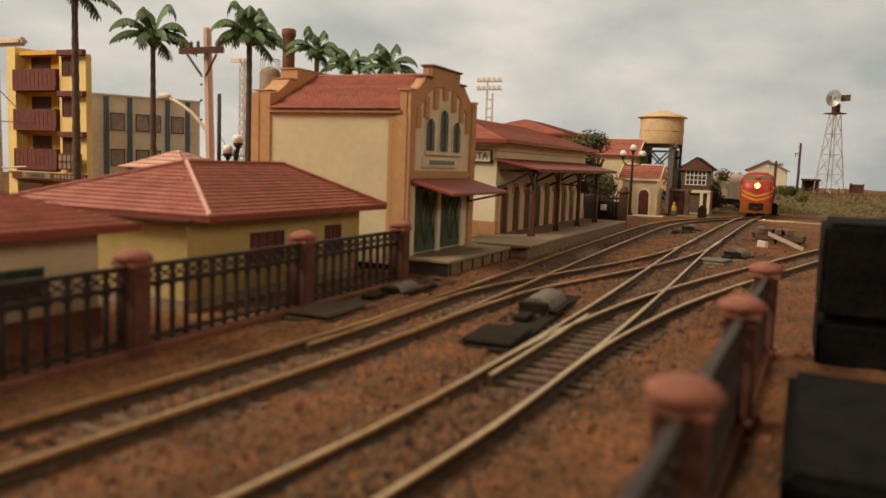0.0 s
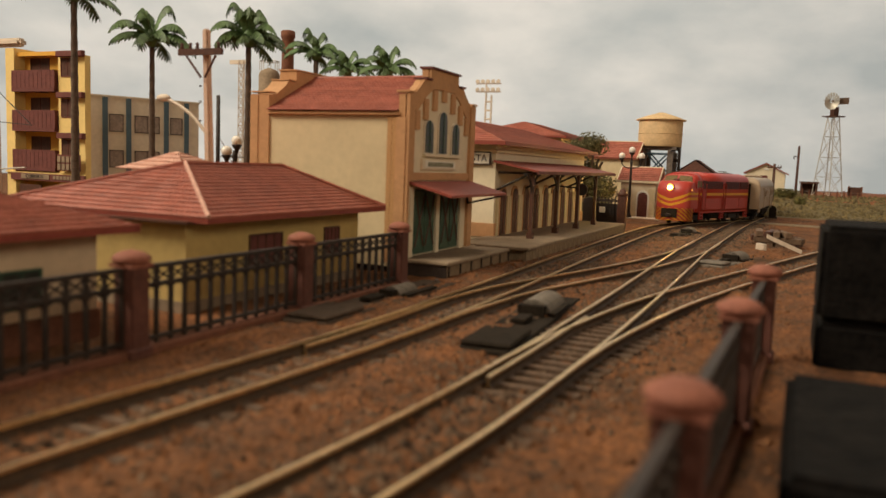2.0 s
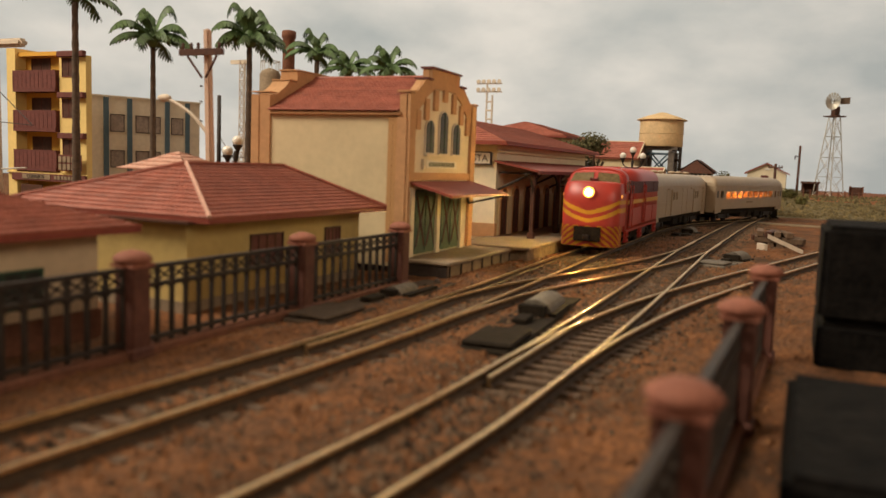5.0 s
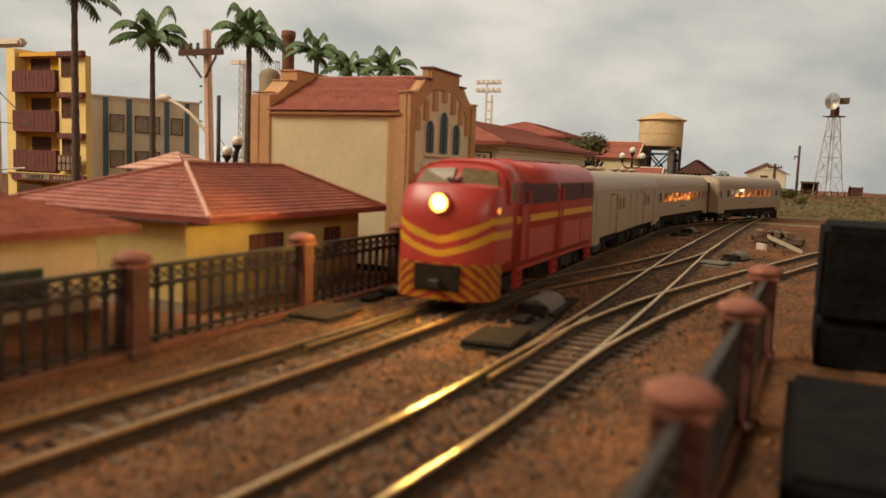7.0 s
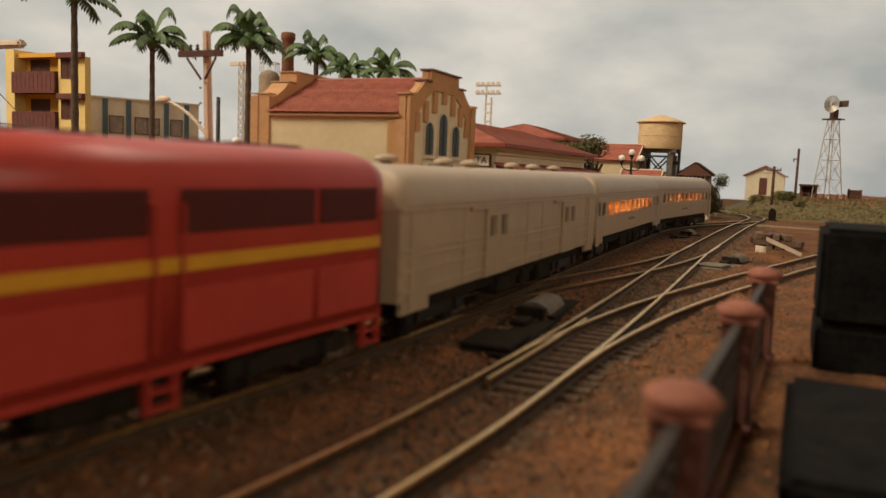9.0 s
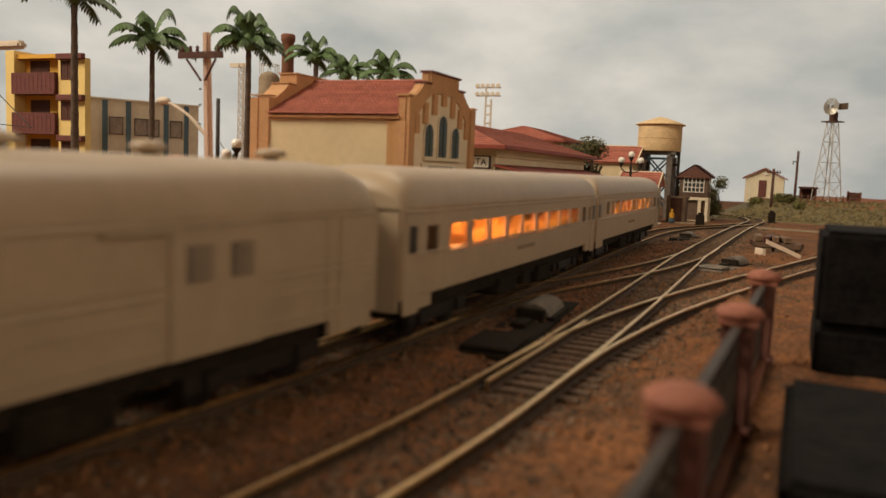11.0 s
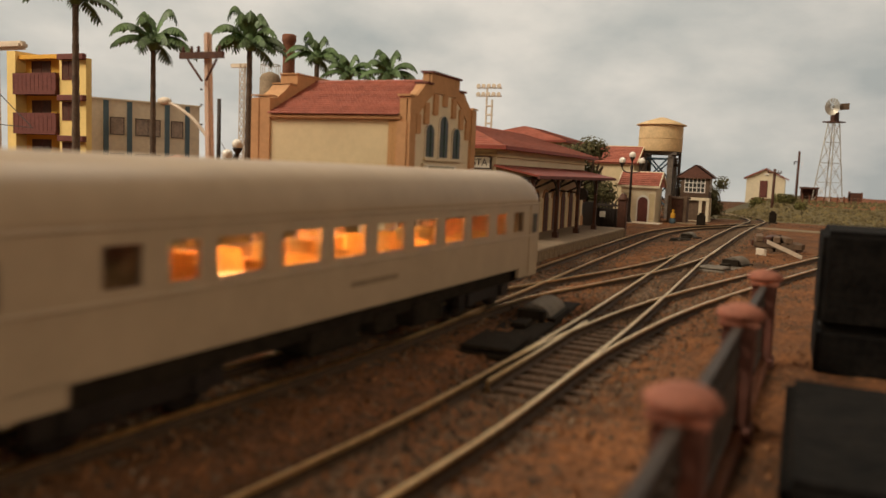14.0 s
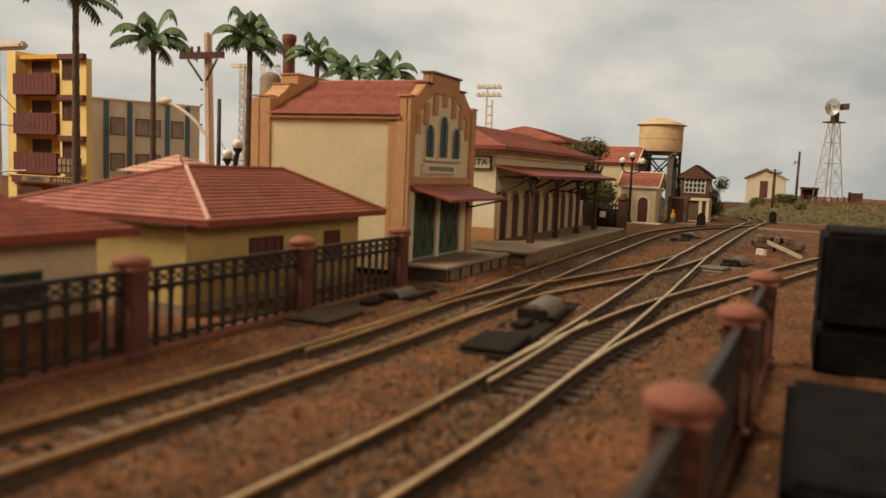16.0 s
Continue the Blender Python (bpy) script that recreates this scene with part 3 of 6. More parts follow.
def build_goods_station():
    s = thing("station_building", 0, 0, 0, label="cream station building with stepped gable and red tiled roof", category="building")
    yc, hw = 364.5, 40.0
    gable = [(-hw, 4), (hw, 4), (hw, 79.5), (hw - 5, 79.5), (hw - 13, 84.5), (hw - 16.5, 87.6), (hw - 23, 87.6), (hw - 23, 93.4), (-hw + 23, 93.4), (-hw + 23, 87.6), (-hw + 16.5, 87.6), (-hw + 13, 84.5), (-hw + 5, 79.5), (-hw, 79.5)]
    part("gable_wall", extrude_x(gable, yc, -169, -165.6), "ochre", s)
    field = [(-hw + 5, 4), (hw - 5, 4), (hw - 5, 76), (hw - 20, 82), (hw - 26, 85.5), (-hw + 26, 85.5), (-hw + 20, 82), (-hw + 5, 76)]
    part("gable_field", extrude_x(field, yc, -165.6, -165), "cream_lt", s)
    part("gable_wall", extrude_x(gable, yc, -251.5, -241), "ochre", s)
    part("side_wall", boxes((-250.5, -169, yc - hw + 1, yc - hw + 4, 0, 71)), "cream", s)
    part("side_wall", boxes((-250.5, -169, yc + hw - 4, yc + hw - 1, 0, 71)), "cream", s)
    # ochre frame on the gable: pilasters, base beam, stepped crown
    for sg in (-1, 1):
        e = sg * (hw - 3)
        part("pilaster", boxes((-165, -163.4, yc + e - 3, yc + e + 3, 4, 80.0)), "ochre", s)
    crown = [(hw - 6, 70), (hw - 6, 80), (hw - 13, 84.8), (hw - 16.5, 87.9), (hw - 23, 87.9), (hw - 23, 93.6), (-hw + 23, 93.6), (-hw + 23, 87.9), (-hw + 16.5, 87.9), (-hw + 13, 84.8), (-hw + 6, 80), (-hw + 6, 70), (-hw + 12, 74), (-hw + 20, 80.5), (-hw + 28, 84.5), (hw - 28, 84.5), (hw - 20, 80.5), (hw - 12, 74)]
    part("gable_crown", extrude_x(crown, yc, -165, -164.2), "ochre", s)
    for y, z0, z1 in ((-30, 64, 73), (-21, 69, 79), (-11, 74, 84), (11, 74, 84), (21, 69, 79), (30, 64, 73), (0, 79, 85)):
        bm = boxes((-165, -163.8, yc + y - 2.3, yc + y + 2.3, z0, z1))
        part("dentil", bm, "ochre", s)
    for a, b, z in ((-hw - 0.8, -hw + 5.5, 80.3), (hw - 5.5, hw + 0.8, 80.3), (-hw + 16, -hw + 23, 87.9), (hw - 23, hw - 16, 87.9), (-17.6, 17.6, 93.6)):
        part("coping", boxes((-170, -163.0, yc + a, yc + b, z, z + 0.9)), "maroon" if z > 85 else "ochre", s)
        part("coping", boxes((-251.9, -240.6, yc + a, yc + b, z, z + 0.6)), "ochre", s)
    part("beam", boxes((-165, -163.8, yc - hw + 6, yc + hw - 6, 40.5, 44)), "ochre", s)
    # brick quoins on the wall that faces the street
    long_b = mesh_of("quoin_brick", boxes((-2.2, 2.2, 0, 1.3, 0, 1.55)), M["ochre_brick"])
    short_b = mesh_of("quoin_brick", boxes((-1.05, 1.05, 0, 1.3, 0, 1.55)), M["ochre_brick"])
    part("quoin", boxes((-174.8, -169.9, yc - hw + 0.4, yc - hw + 1.5, 2, 69)), "ochre", s)
    part("quoin", boxes((-247.4, -242.4, yc - hw + 0.4, yc - hw + 1.5, 2, 69)), "ochre", s)
    part("corner_wall", boxes((-251.9, -247.4, yc - hw - 0.4, yc - hw + 0.9, 2, 79)), "ochre", s)
    for i in range(37):
        z = 3 + i * 1.78
        for x in (-172.4, -245.0):
            if i % 2:
                shared("quoin_brick", long_b, s, (x, yc - hw + 0.1, z))
            else:
                shared("quoin_brick", short_b, s, (x - 1.2, yc - hw + 0.1, z))
                shared("quoin_brick", short_b, s, (x + 1.2, yc - hw + 0.1, z))
    part("corner_wall", boxes((-170, -165, yc - hw - 0.4, yc - hw + 0.9, 2, 69)), "ochre", s)
    part("cornice", bevelled(boxes((-241, -168, yc - hw - 1.0, yc - hw + 2, 69.6, 71.6)), 0.4, 1), "ochre", s)
    part("cornice", bevelled(boxes((-241, -168, yc + hw - 2, yc + hw + 1.0, 69.6, 71.6)), 0.4, 1), "ochre", s)
    bm = bmesh.new()
    tiled_face(bm, (-241, yc - hw - 1.8, 71.6), (-169.2, yc - hw - 1.8, 71.6), (-241, yc, 91.2), (-169.2, yc, 91.2), 2.2, 2.9)
    tiled_face(bm, (-169.2, yc + hw + 1.8, 71.6), (-241, yc + hw + 1.8, 71.6), (-169.2, yc, 91.2), (-241, yc, 91.2), 2.2, 2.9)
    part("roof_tiles", bm, "tile", s)
    bm = bmesh.new()
    prism(bm, [(yc - hw - 1.1, 71.0), (yc + hw + 1.1, 71.0), (yc, 90.7)], "x", -241, -169.2)
    part("roof_deck", bm, "tile_dk", s)
    part("ridge_cap", bars([((-241, yc, 91.5), (-169.2, yc, 91.5))], 1.0), "tile", s)
    # three tall arched windows
    for y, z1, w in ((-16.5, 69, 9), (-0.5, 74, 9.5), (15.5, 69, 9)):
        fr = part("window", extrude_x(arch(w + 1.4, 53, z1 + 0.7), yc + y, -165, -164.2), "grey_bldg", s)
        part("pane", extrude_x(arch(w - 0.6, 53.6, z1), yc + y, -164.6, -163.9), "glass", fr)
        rows = [(-164.2, -163.6, yc + y - 0.3, yc + y + 0.3, 53.6, z1)] + [(-164.2, -163.6, yc + y - w / 2 + 0.4, yc + y + w / 2 - 0.4, z, z + 0.5) for z in (57, 60.5, 64)]
        part("glazing_bar", boxes(*rows), "green_door", fr)
    part("window_sill", boxes((-165, -163, yc - 22, yc + 22, 51.8, 53)), "cream_lt", s)
    # name board with weathered letters
    nb = part("name_board", boxes((-165, -163.6, yc - 24, yc + 17, 45.6, 50.6)), "cream_lt", s)
    part("name_board_field", boxes((-163.6, -163.3, yc - 21.5, yc + 14.5, 46.4, 49.8)), "sign_board", nb)
    for i in range(11):
        part("letter_bar", boxes((-163.3, -163.0, yc - 18.6 + i * 2.8, yc - 16.8 + i * 2.8, 47.0, 49.2)), "sign_green", nb)
    # big doors under the awning
    for y in (-21.5, 8.5):
        d = part("door", boxes((-165, -163.4, yc + y - 12, yc + y + 12, 5.5, 36)), "green_door", s)
        part("door_leaf", boxes((-163.4, -162.9, yc + y - 11, yc + y - 0.5, 7, 35)), "green_door", d)
        part("door_leaf", boxes((-163.4, -162.9, yc + y + 0.5, yc + y + 11, 7, 35)), "green_door", d)
        for c in (-5.7, 5.7):
            part("door_brace", bars([((-162.7, yc + y + c - 4.6, 9), (-162.7, yc + y + c + 4.6, 33)), ((-162.7, yc + y + c + 4.6, 9), (-162.7, yc + y + c - 4.6, 33))], 0.45, 4), "dark_wood", d)
    for y in (-36, -6.5, 23.5):
        part("door_post", boxes((-165, -162.6, yc + y - 2, yc + y + 2, 4.5, 37)), "cream_lt", s)
    bm = bmesh.new()
    prism(bm, [(-163.6, 38.8), (-142.0, 33.2), (-142.0, 34.4), (-163.6, 40.0)], "y", yc - hw + 2, yc + hw - 4)
    aw = part("awning", bm, "tile_dk", s, "dark red sloping awning over the doors")
    for y in (33.5,):
        part("awning_bracket", bars([((-163.6, yc + y, 28), (-143, yc + y, 33.0)), ((-163.6, yc + y, 28), (-163.6, yc + y, 38.5)), ((-163.6, yc + y, 38.3), (-143, yc + y, 33.0))], 0.6), "iron", aw)
    return s


build_goods_station()


def build_platforms():
    p = thing("platform", 0, 0, 0, label="low stone loading platform before the gabled station", category="platform", kind="structure")
    part("deck", bevelled(boxes((-168, -140.5, 323, 411, 2.6, 4.4)), 0.5, 1), "concrete", p)
    part("side_wall", boxes((-166, -142.5, 325, 411, -5, 2.6)), "platform_side", p)
    part("end_wall", boxes((-166.5, -142.2, 324.2, 325, -5, 2.6)), "slab_dark", p)
    for i in range(7):
        part("pier", boxes((-142.5, -142.0, 327 + i * 13.5, 328.2 + i * 13.5, -5, 2.6)), "slab_dark", p)
    q = thing("platform", 0, 0, 0, label="long paved passenger platform with pale stone edge", category="platform", kind="structure")
    part("deck", bevelled(boxes((-176, -131.8, 408, 672, 3.2, 5.2)), 0.5, 1), "concrete", q)
    bm = bevelled(boxes((-0.9, 0, -5.4, 5.4, -5, 3.2)), 0.25, 1)
    me = mesh_of("edge_block", bm, M["platform_side"])
    part("core", boxes((-176, -133.4, 409, 671, -5, 3.2)), "platform_side", q)
    for i in range(24):
        shared("edge_block", me, q, (-132.5, 415 + i * 11, 0))
    part("ramp_curb", bevelled(boxes((-150, -131.6, 672, 676, -4, 3.6)), 0.8, 2), "concrete", q)
    # step between the two platforms
    st = thing("platform_step", 0, 0, 0, label="pale stone kerb between the two platforms", category="step", kind="structure")
    part("slab", bevelled(boxes((-160, -129.5, 404, 428, 3.9, 5.6)), 0.4, 1), "concrete", st)


build_platforms()


def build_passenger_station():
    s = thing("station_building", 0, 0, 0, label="long cream passenger station with arched doors and red roof", category="building")
    X, y0, y1 = -172.0, 462.0, 682.0
    part("wall", boxes((X - 82, X, y0, y1, 2, 63)), "cream_lt", s)
    part("plinth", boxes((X - 82.6, X + 0.8, y0 - 0.8, y1 + 0.8, 4.6, 13)), "ochre", s)
    part("cornice", boxes((X - 83, X + 1.6, y0 - 1.6, y1 + 1.6, 57, 58.6), (X - 83.6, X + 2.2, y0 - 2.2, y1 + 2.2, 61, 63)), "cream", s)
    hip_roof(s, X - 92, X + 9, y0 - 10, y1 + 10, 63.4, ((X - 42, y0 + 42), (X - 42, y1 - 50)), 80, 2.6, 4.6, ridge_material=None)
    part("fascia", boxes((X + 8.2, X + 9.6, y0 - 10, y1 + 10, 61.6, 63.6), (X - 92, X + 9.6, y0 - 10.6, y0 - 9.2, 61.6, 63.6)), "tile_dk", s)
    for i in range(9):
        y = y0 + 14 + i * 23.2
        fr = part("door", extrude_x(arch(13.5, 5.2, 36.5), y, X, X + 1.0), "ochre", s)
        part("door_leaf", extrude_x(arch(9.6, 5.4, 34.6), y, X + 0.5, X + 1.5), "dark_wood", fr)
        part("door_split", boxes((X + 1.5, X + 1.9, y - 0.4, y + 0.4, 6, 30), (X + 1.5, X + 1.9, y - 4.6, y + 4.6, 28.5, 29.3)), "maroon", fr)
        for sgn in (-1, 1):
            part("pilaster", boxes((X, X + 1.3, y + sgn * 9.6 - 1.6, y + sgn * 9.6 + 1.6, 5.2, 30)), "cream", s)
    # awning over the platform with its posts
    bm = bmesh.new()
    prism(bm, [(X, 51.2), (X + 29, 45.6), (X + 29, 46.8), (X, 52.4)], "y", y0 - 4, y1 - 8)
    aw = part("awning", bm, "tile_dk", s, "dark red platform awning on iron brackets")
    part("awning_gutter", boxes((X + 28.4, X + 29.8, y0 - 4.5, y1 - 7.5, 44.6, 46.4)), "maroon", aw)
    for y in (y0 + 3, y0 + 58, y0 + 113, y0 + 168):
        po = part("awning_post", boxes((X + 22.3, X + 24.5, y - 1.1, y + 1.1, 5, 45.5), (X + 21.5, X + 25.3, y - 1.9, y + 1.9, 5, 9)), "dark_wood", aw)
        rows = []
        for sg in (-1, 1):
            for k in range(6):
                a, b = k / 6 * math.pi / 2, (k + 1) / 6 * math.pi / 2
                rows.append(((X + 23.4, y + sg * (14 - 14 * math.cos(a)), 30 + 14 * math.sin(a)), (X + 23.4, y + sg * (14 - 14 * math.cos(b)), 30 + 14 * math.sin(b))))
        rows += [((X, y, 34), (X + 22, y, 45)), ((X + 23, y - 15, 44.6), (X + 23, y + 15, 44.6)), ((X + 1, y, 45), (X + 28, y, 45))]
        part("bracket", bars(rows, 0.8), "iron", po)
    ck = part("clock", lathe(bmesh.new(), [(4.2, -1), (4.6, -0.6), (4.6, 0.6), (4.2, 1)], 18, (X + 24, y0 + 122, 34), "y"), "iron", s)
    part("clock_arm", bars([((X, y0 + 122, 36), (X + 20, y0 + 122, 35))], 0.6), "iron", ck)
    # station name board on the end wall
    nb = part("name_board", boxes((X - 24, X - 3, y0 - 1.8, y0, 49.2, 57.4)), "ink", s)
    part("name_board_field", boxes((X - 23.2, X - 3.8, y0 - 2.2, y0 - 1.8, 50, 56.6)), "sign_board", nb)
    text_on(nb, "lettering", "STA", 6.0, at(X - 10.2, y0 - 2.3, 53.2, FACE_CAM), "ink")
    return s


build_passenger_station()

# ---- fences ----


def build_fence(name, x, posts, label, x_lean=0.0):
    """Brick-red posts with domed caps and panels of cast-iron bars between them."""
    f = thing(name, x, 0, -0.0045, label=label, category="fence")
    for y in posts:
        po = part("post", bevelled(boxes((-3.1, 3.1, y - 3.1, y + 3.1, 0, 25))), "brown_post", f)
        part("post_base", bevelled(boxes((-3.9, 3.9, y - 3.9, y + 3.9, 0, 4)), 0.5, 1), "brown_post", po)
        bm = boxes((-3.7, 3.7, y - 3.7, y + 3.7, 24.2, 25.2))
        lathe(bm, [(4.0, 25.2), (4.7, 25.7), (4.7, 26.6), (3.9, 27.4), (2.4, 28.1), (0.3, 28.5)], 8, (0, y, 0))
        part("post_cap", bm, "post_cap", po, "terracotta domed cap")
    for a, b in zip(posts[:-1], posts[1:]):
        part("base_wall", bevelled(boxes((-2.6, 2.6, a + 3.1, b - 3.1, 0, 3.6)), 0.5, 1), "plinth", f)
        pn = part("panel", boxes((-0.8, 0.8, a + 3.1, b - 3.1, 23.0, 24.2), (-0.7, 0.7, a + 3.1, b - 3.1, 18.6, 19.5), (-0.7, 0.7, a + 3.1, b - 3.1, 4.6, 5.6)), "iron", f)
        n = max(3, round((b - a - 6.2) / 5.3))
        for i in range(n + 1):
            y = a + 3.1 + (b - a - 6.2) * i / n
            part("bar", boxes((-0.5, 0.5, y - 0.5, y + 0.5, 3.6, 23)), "iron", pn)
        for i in range(n):
            y = a + 3.1 + (b - a - 6.2) * (i + 0.5) / n
            q = (b - a - 6.2) / n / 2
            rows = []
            for sg in (-1, 1):
                for k in range(4):
                    u, v = k / 4 * math.pi / 2, (k + 1) / 4 * math.pi / 2
                    rows.append(((0, y + sg * q * math.cos(u), 16 + 2.6 * math.sin(u)), (0, y + sg * q * math.cos(v), 16 + 2.6 * math.sin(v))))
            rows += [((0, y - q, 19.4), (0, y + q, 23.0)), ((0, y + q, 19.4), (0, y - q, 23.0))]
            part("ornament", bars(rows, 0.36, 4), "iron", pn)
    return f


build_fence("fence", -0.150, (75, 147, 221, 292), "black iron railing between red-brown posts beside the street")
near = build_fence("fence", -0.0133, (25, 95.5, 166.5, 236.5), "black iron railing between red-brown posts close to the camera")
near.rotation_euler = (0, 0, radians(-1.6))

# ---- the town behind the station ----


def build_hotel():
    h = thing("hotel_building", 0, 0, -0.004, label="four-storey amber yellow building with maroon balconies", category="building")
    part("wall", boxes((-653, -585, 508, 513, 0, 137)), "hotel", h)
    part("wall", boxes((-591, -559.5, 497, 503, 0, 133)), "hotel_lt", h)
    part("wall", boxes((-657, -646, 497, 524, 0, 141)), "hotel_lt", h)
    part("parapet", boxes((-646, -591, 500, 508, 134, 137.5)), "hotel", h)
    for k in range(3):
        z = 104 - k * 34.6
        bal = part("balcony", boxes((-646, -593, 494, 496, z, z + 17), (-646, -593, 494, 508, z - 1.5, z), (-594.5, -593, 496, 508, z, z + 17)), "maroon", h)
        for i in range(11):
            part("balcony_bar", boxes((-645 + i * 5.2, -644 + i * 5.2, 493.8, 494, z + 1.5, z + 15.5)), "maroon", bal)
        window_unit(h, -626.5, 508, z + 6, z + 29, 24, "x", -1, "maroon", "dark_wood", 1)
        window_unit(h, -580, 497, z + 11, z + 27, 15, "x", -1, "maroon", "dark_wood", 1)
        part("hood", bevelled(boxes((-589.5, -558.5, 492.5, 497, z + 27.5, z + 32.5)), 0.5, 1), "maroon", h)
    part("shop_canopy", boxes((-657, -557, 495.2, 497, 31, 32.2)), "hotel_lt", h)
    sg = part("shop_sign", boxes((-650, -559, 495, 497, 24.6, 31)), "maroon", h)
    part("sign_field", boxes((-636, -601, 494.4, 495, 26, 30.4)), "concrete", sg)
    text_on(sg, "lettering", "CORREIOS", 4.6, at(-619, 494.2, 28.2, FACE_CAM), "ink")
    part("letter_bar", boxes(*[(-596 + i * 4.2, -593 + i * 4.2, 494.4, 495, 26.6, 29.6) for i in range(8)]), "concrete", sg)
    ls = part("lattice_sign", boxes(*[(-587 + i * 5.2, -583.4 + i * 5.2, 491.6, 492.4, 35.5 + j * 6.5, 40.5 + j * 6.5) for i in range(5) for j in range(2)]), "concrete", h, "small panels of unreadable signs")
    part("sign_back", boxes((-588, -560.5, 492.4, 493, 34.5, 48.5)), "maroon", ls)
    for a, b in ((-640, -613), (-588, -566)):
        part("shop_door", boxes((a, b, 496.2, 497.2, 0, 21)), "dark_wood", h)
    return h


build_hotel()


def build_grey_building():
    g = thing("office_building", -0.640, 0.577, -0.004, math.degrees(math.atan2(85, 43)), "grey-beige office building with slate blue vertical strips", "building")
    part("wall", boxes((-4, 108, 0, 60, 0, 107)), "grey_bldg", g)
    part("coping", boxes((-5, 109, -1, 61, 107, 108.6)), "grey_bldg", g)
    for a, b in ((9.5, 14.4), (32.4, 37.2), (70.7, 75.4), (92.2, 96.8)):
        part("strip", boxes((a, b, -1.6, 0, 0, 106.4)), "blue_strip", g)
    for z in (72.8, 37, 1.5):
        for a, b, m in ((16, 29.8, 0), (40.8, 66.2, 1), (77.2, 90.2, 0)):
            window_unit(g, (a + b) / 2, 0, z, z + 17.6, b - a, "x", -1, "iron", "glass_blind", m)
    return g


build_grey_building()


def build_palm(x, y, top, spread, label, seed, trunk=2.6, fronds=13):
    """Trunk with rings and a head of arching fronds, each with its own leaflets."""
    rng = random.Random(seed)
    base = ground_z(x, y)
    H = (top - base) * 1000
    p = thing("palm_tree", x, y, base, label=label, category="palm tree", group="palms in the town")
    prof = []
    n = 26
    for i in range(n + 1):
        u = i / n
        r = trunk * (1.25 - 0.45 * u) * (1.06 if i % 2 else 0.94)
        prof.append((r, H * u - (3 if i == 0 else 0)))
    part("trunk", lathe(bmesh.new(), prof, 9), "bark", p)
    bm = bmesh.new()
    lathe(bm, [(trunk * 0.9, H - 1), (trunk * 1.9, H + 3), (trunk * 2.1, H + 7), (trunk * 1.1, H + 11), (0.4, H + 13)], 9)
    part("crown_heart", bm, "leaf", p)
    for k in range(fronds):
        a = 2 * math.pi * k * 0.381966 + rng.uniform(-0.25, 0.25)
        up = (1.25, 0.7, 1.9, 0.4, 2.4, 0.6, 0.1)[k % 7] + rng.uniform(-0.1, 0.1)
        L = spread * rng.uniform(0.9, 1.15)
        d = Vector((math.cos(a), math.sin(a), 0))
        sd = Vector((-d.y, d.x, 0))
        n = 12
        spine = []
        for i in range(n + 1):
            u = i / n
            spine.append(d * L * (1.05 * u - 0.12 * u * u * u) * (0.55 if up > 1.6 else 1) + Vector((0, 0, H + 5 + L * (up * u - (0.38 + 0.62 * up) * u * u))))
        bm = bmesh.new()
        # a folded blade with toothed edges on both sides of the midrib
        for s in (-1, 1):
            for i in range(n):
                u = (i + 0.5) / n
                w = spread * 0.25 * (math.sin(math.pi * (0.10 + 0.86 * u)) ** 0.7) * rng.uniform(0.8, 1.2)
                p0, p1 = spine[i], spine[i + 1]
                tg = p1 - p0
                drop = Vector((0, 0, -w * (0.55 + 0.35 * u)))
                t0 = p0 + sd * s * w * 0.55 + drop * 0.75 + tg * 0.5
                t1 = p0 + sd * s * w * 0.72 + drop + tg * rng.uniform(1.1, 1.5)
                t2 = p1 + sd * s * w * 0.42 + drop * 0.5 + tg * 0.35
                vs = [bm.verts.new(q) for q in (p0, t0, t1, t2, p1)]
                lo = [bm.verts.new(v.co - Vector((0, 0, 0.3))) for v in vs]
                bm.faces.new(vs)
                bm.faces.new(lo[::-1])
                for e in range(5):
                    bm.faces.new((vs[e], lo[e], lo[(e + 1) % 5], vs[(e + 1) % 5]))
        for i in range(n):
            bar(bm, spine[i], spine[i + 1], 0.5 * (1.2 - i / n), 4)
        part("frond", bm, "leaf", p)
    return p


TALL = "tall plastic palm with drooping green fronds"
build_palm(-0.460, 0.400, 0.150, 30, TALL, 1, 2.5)
build_palm(-0.4145, 0.425, 0.122, 29, TALL, 2, 2.0)
build_palm(-0.352, 0.450, 0.124, 27, TALL, 3, 2.3, 19)
build_palm(-0.396, 0.600, 0.136, 26, "palm with dark green fronds rising behind the station roof", 4, 2.6)
build_palm(-0.364, 0.600, 0.122, 24, "palm with dark green fronds rising behind the station roof", 5, 2.4)
build_palm(-0.324, 0.600, 0.121, 26, "palm with dark green fronds rising behind the station roof", 6, 2.4)


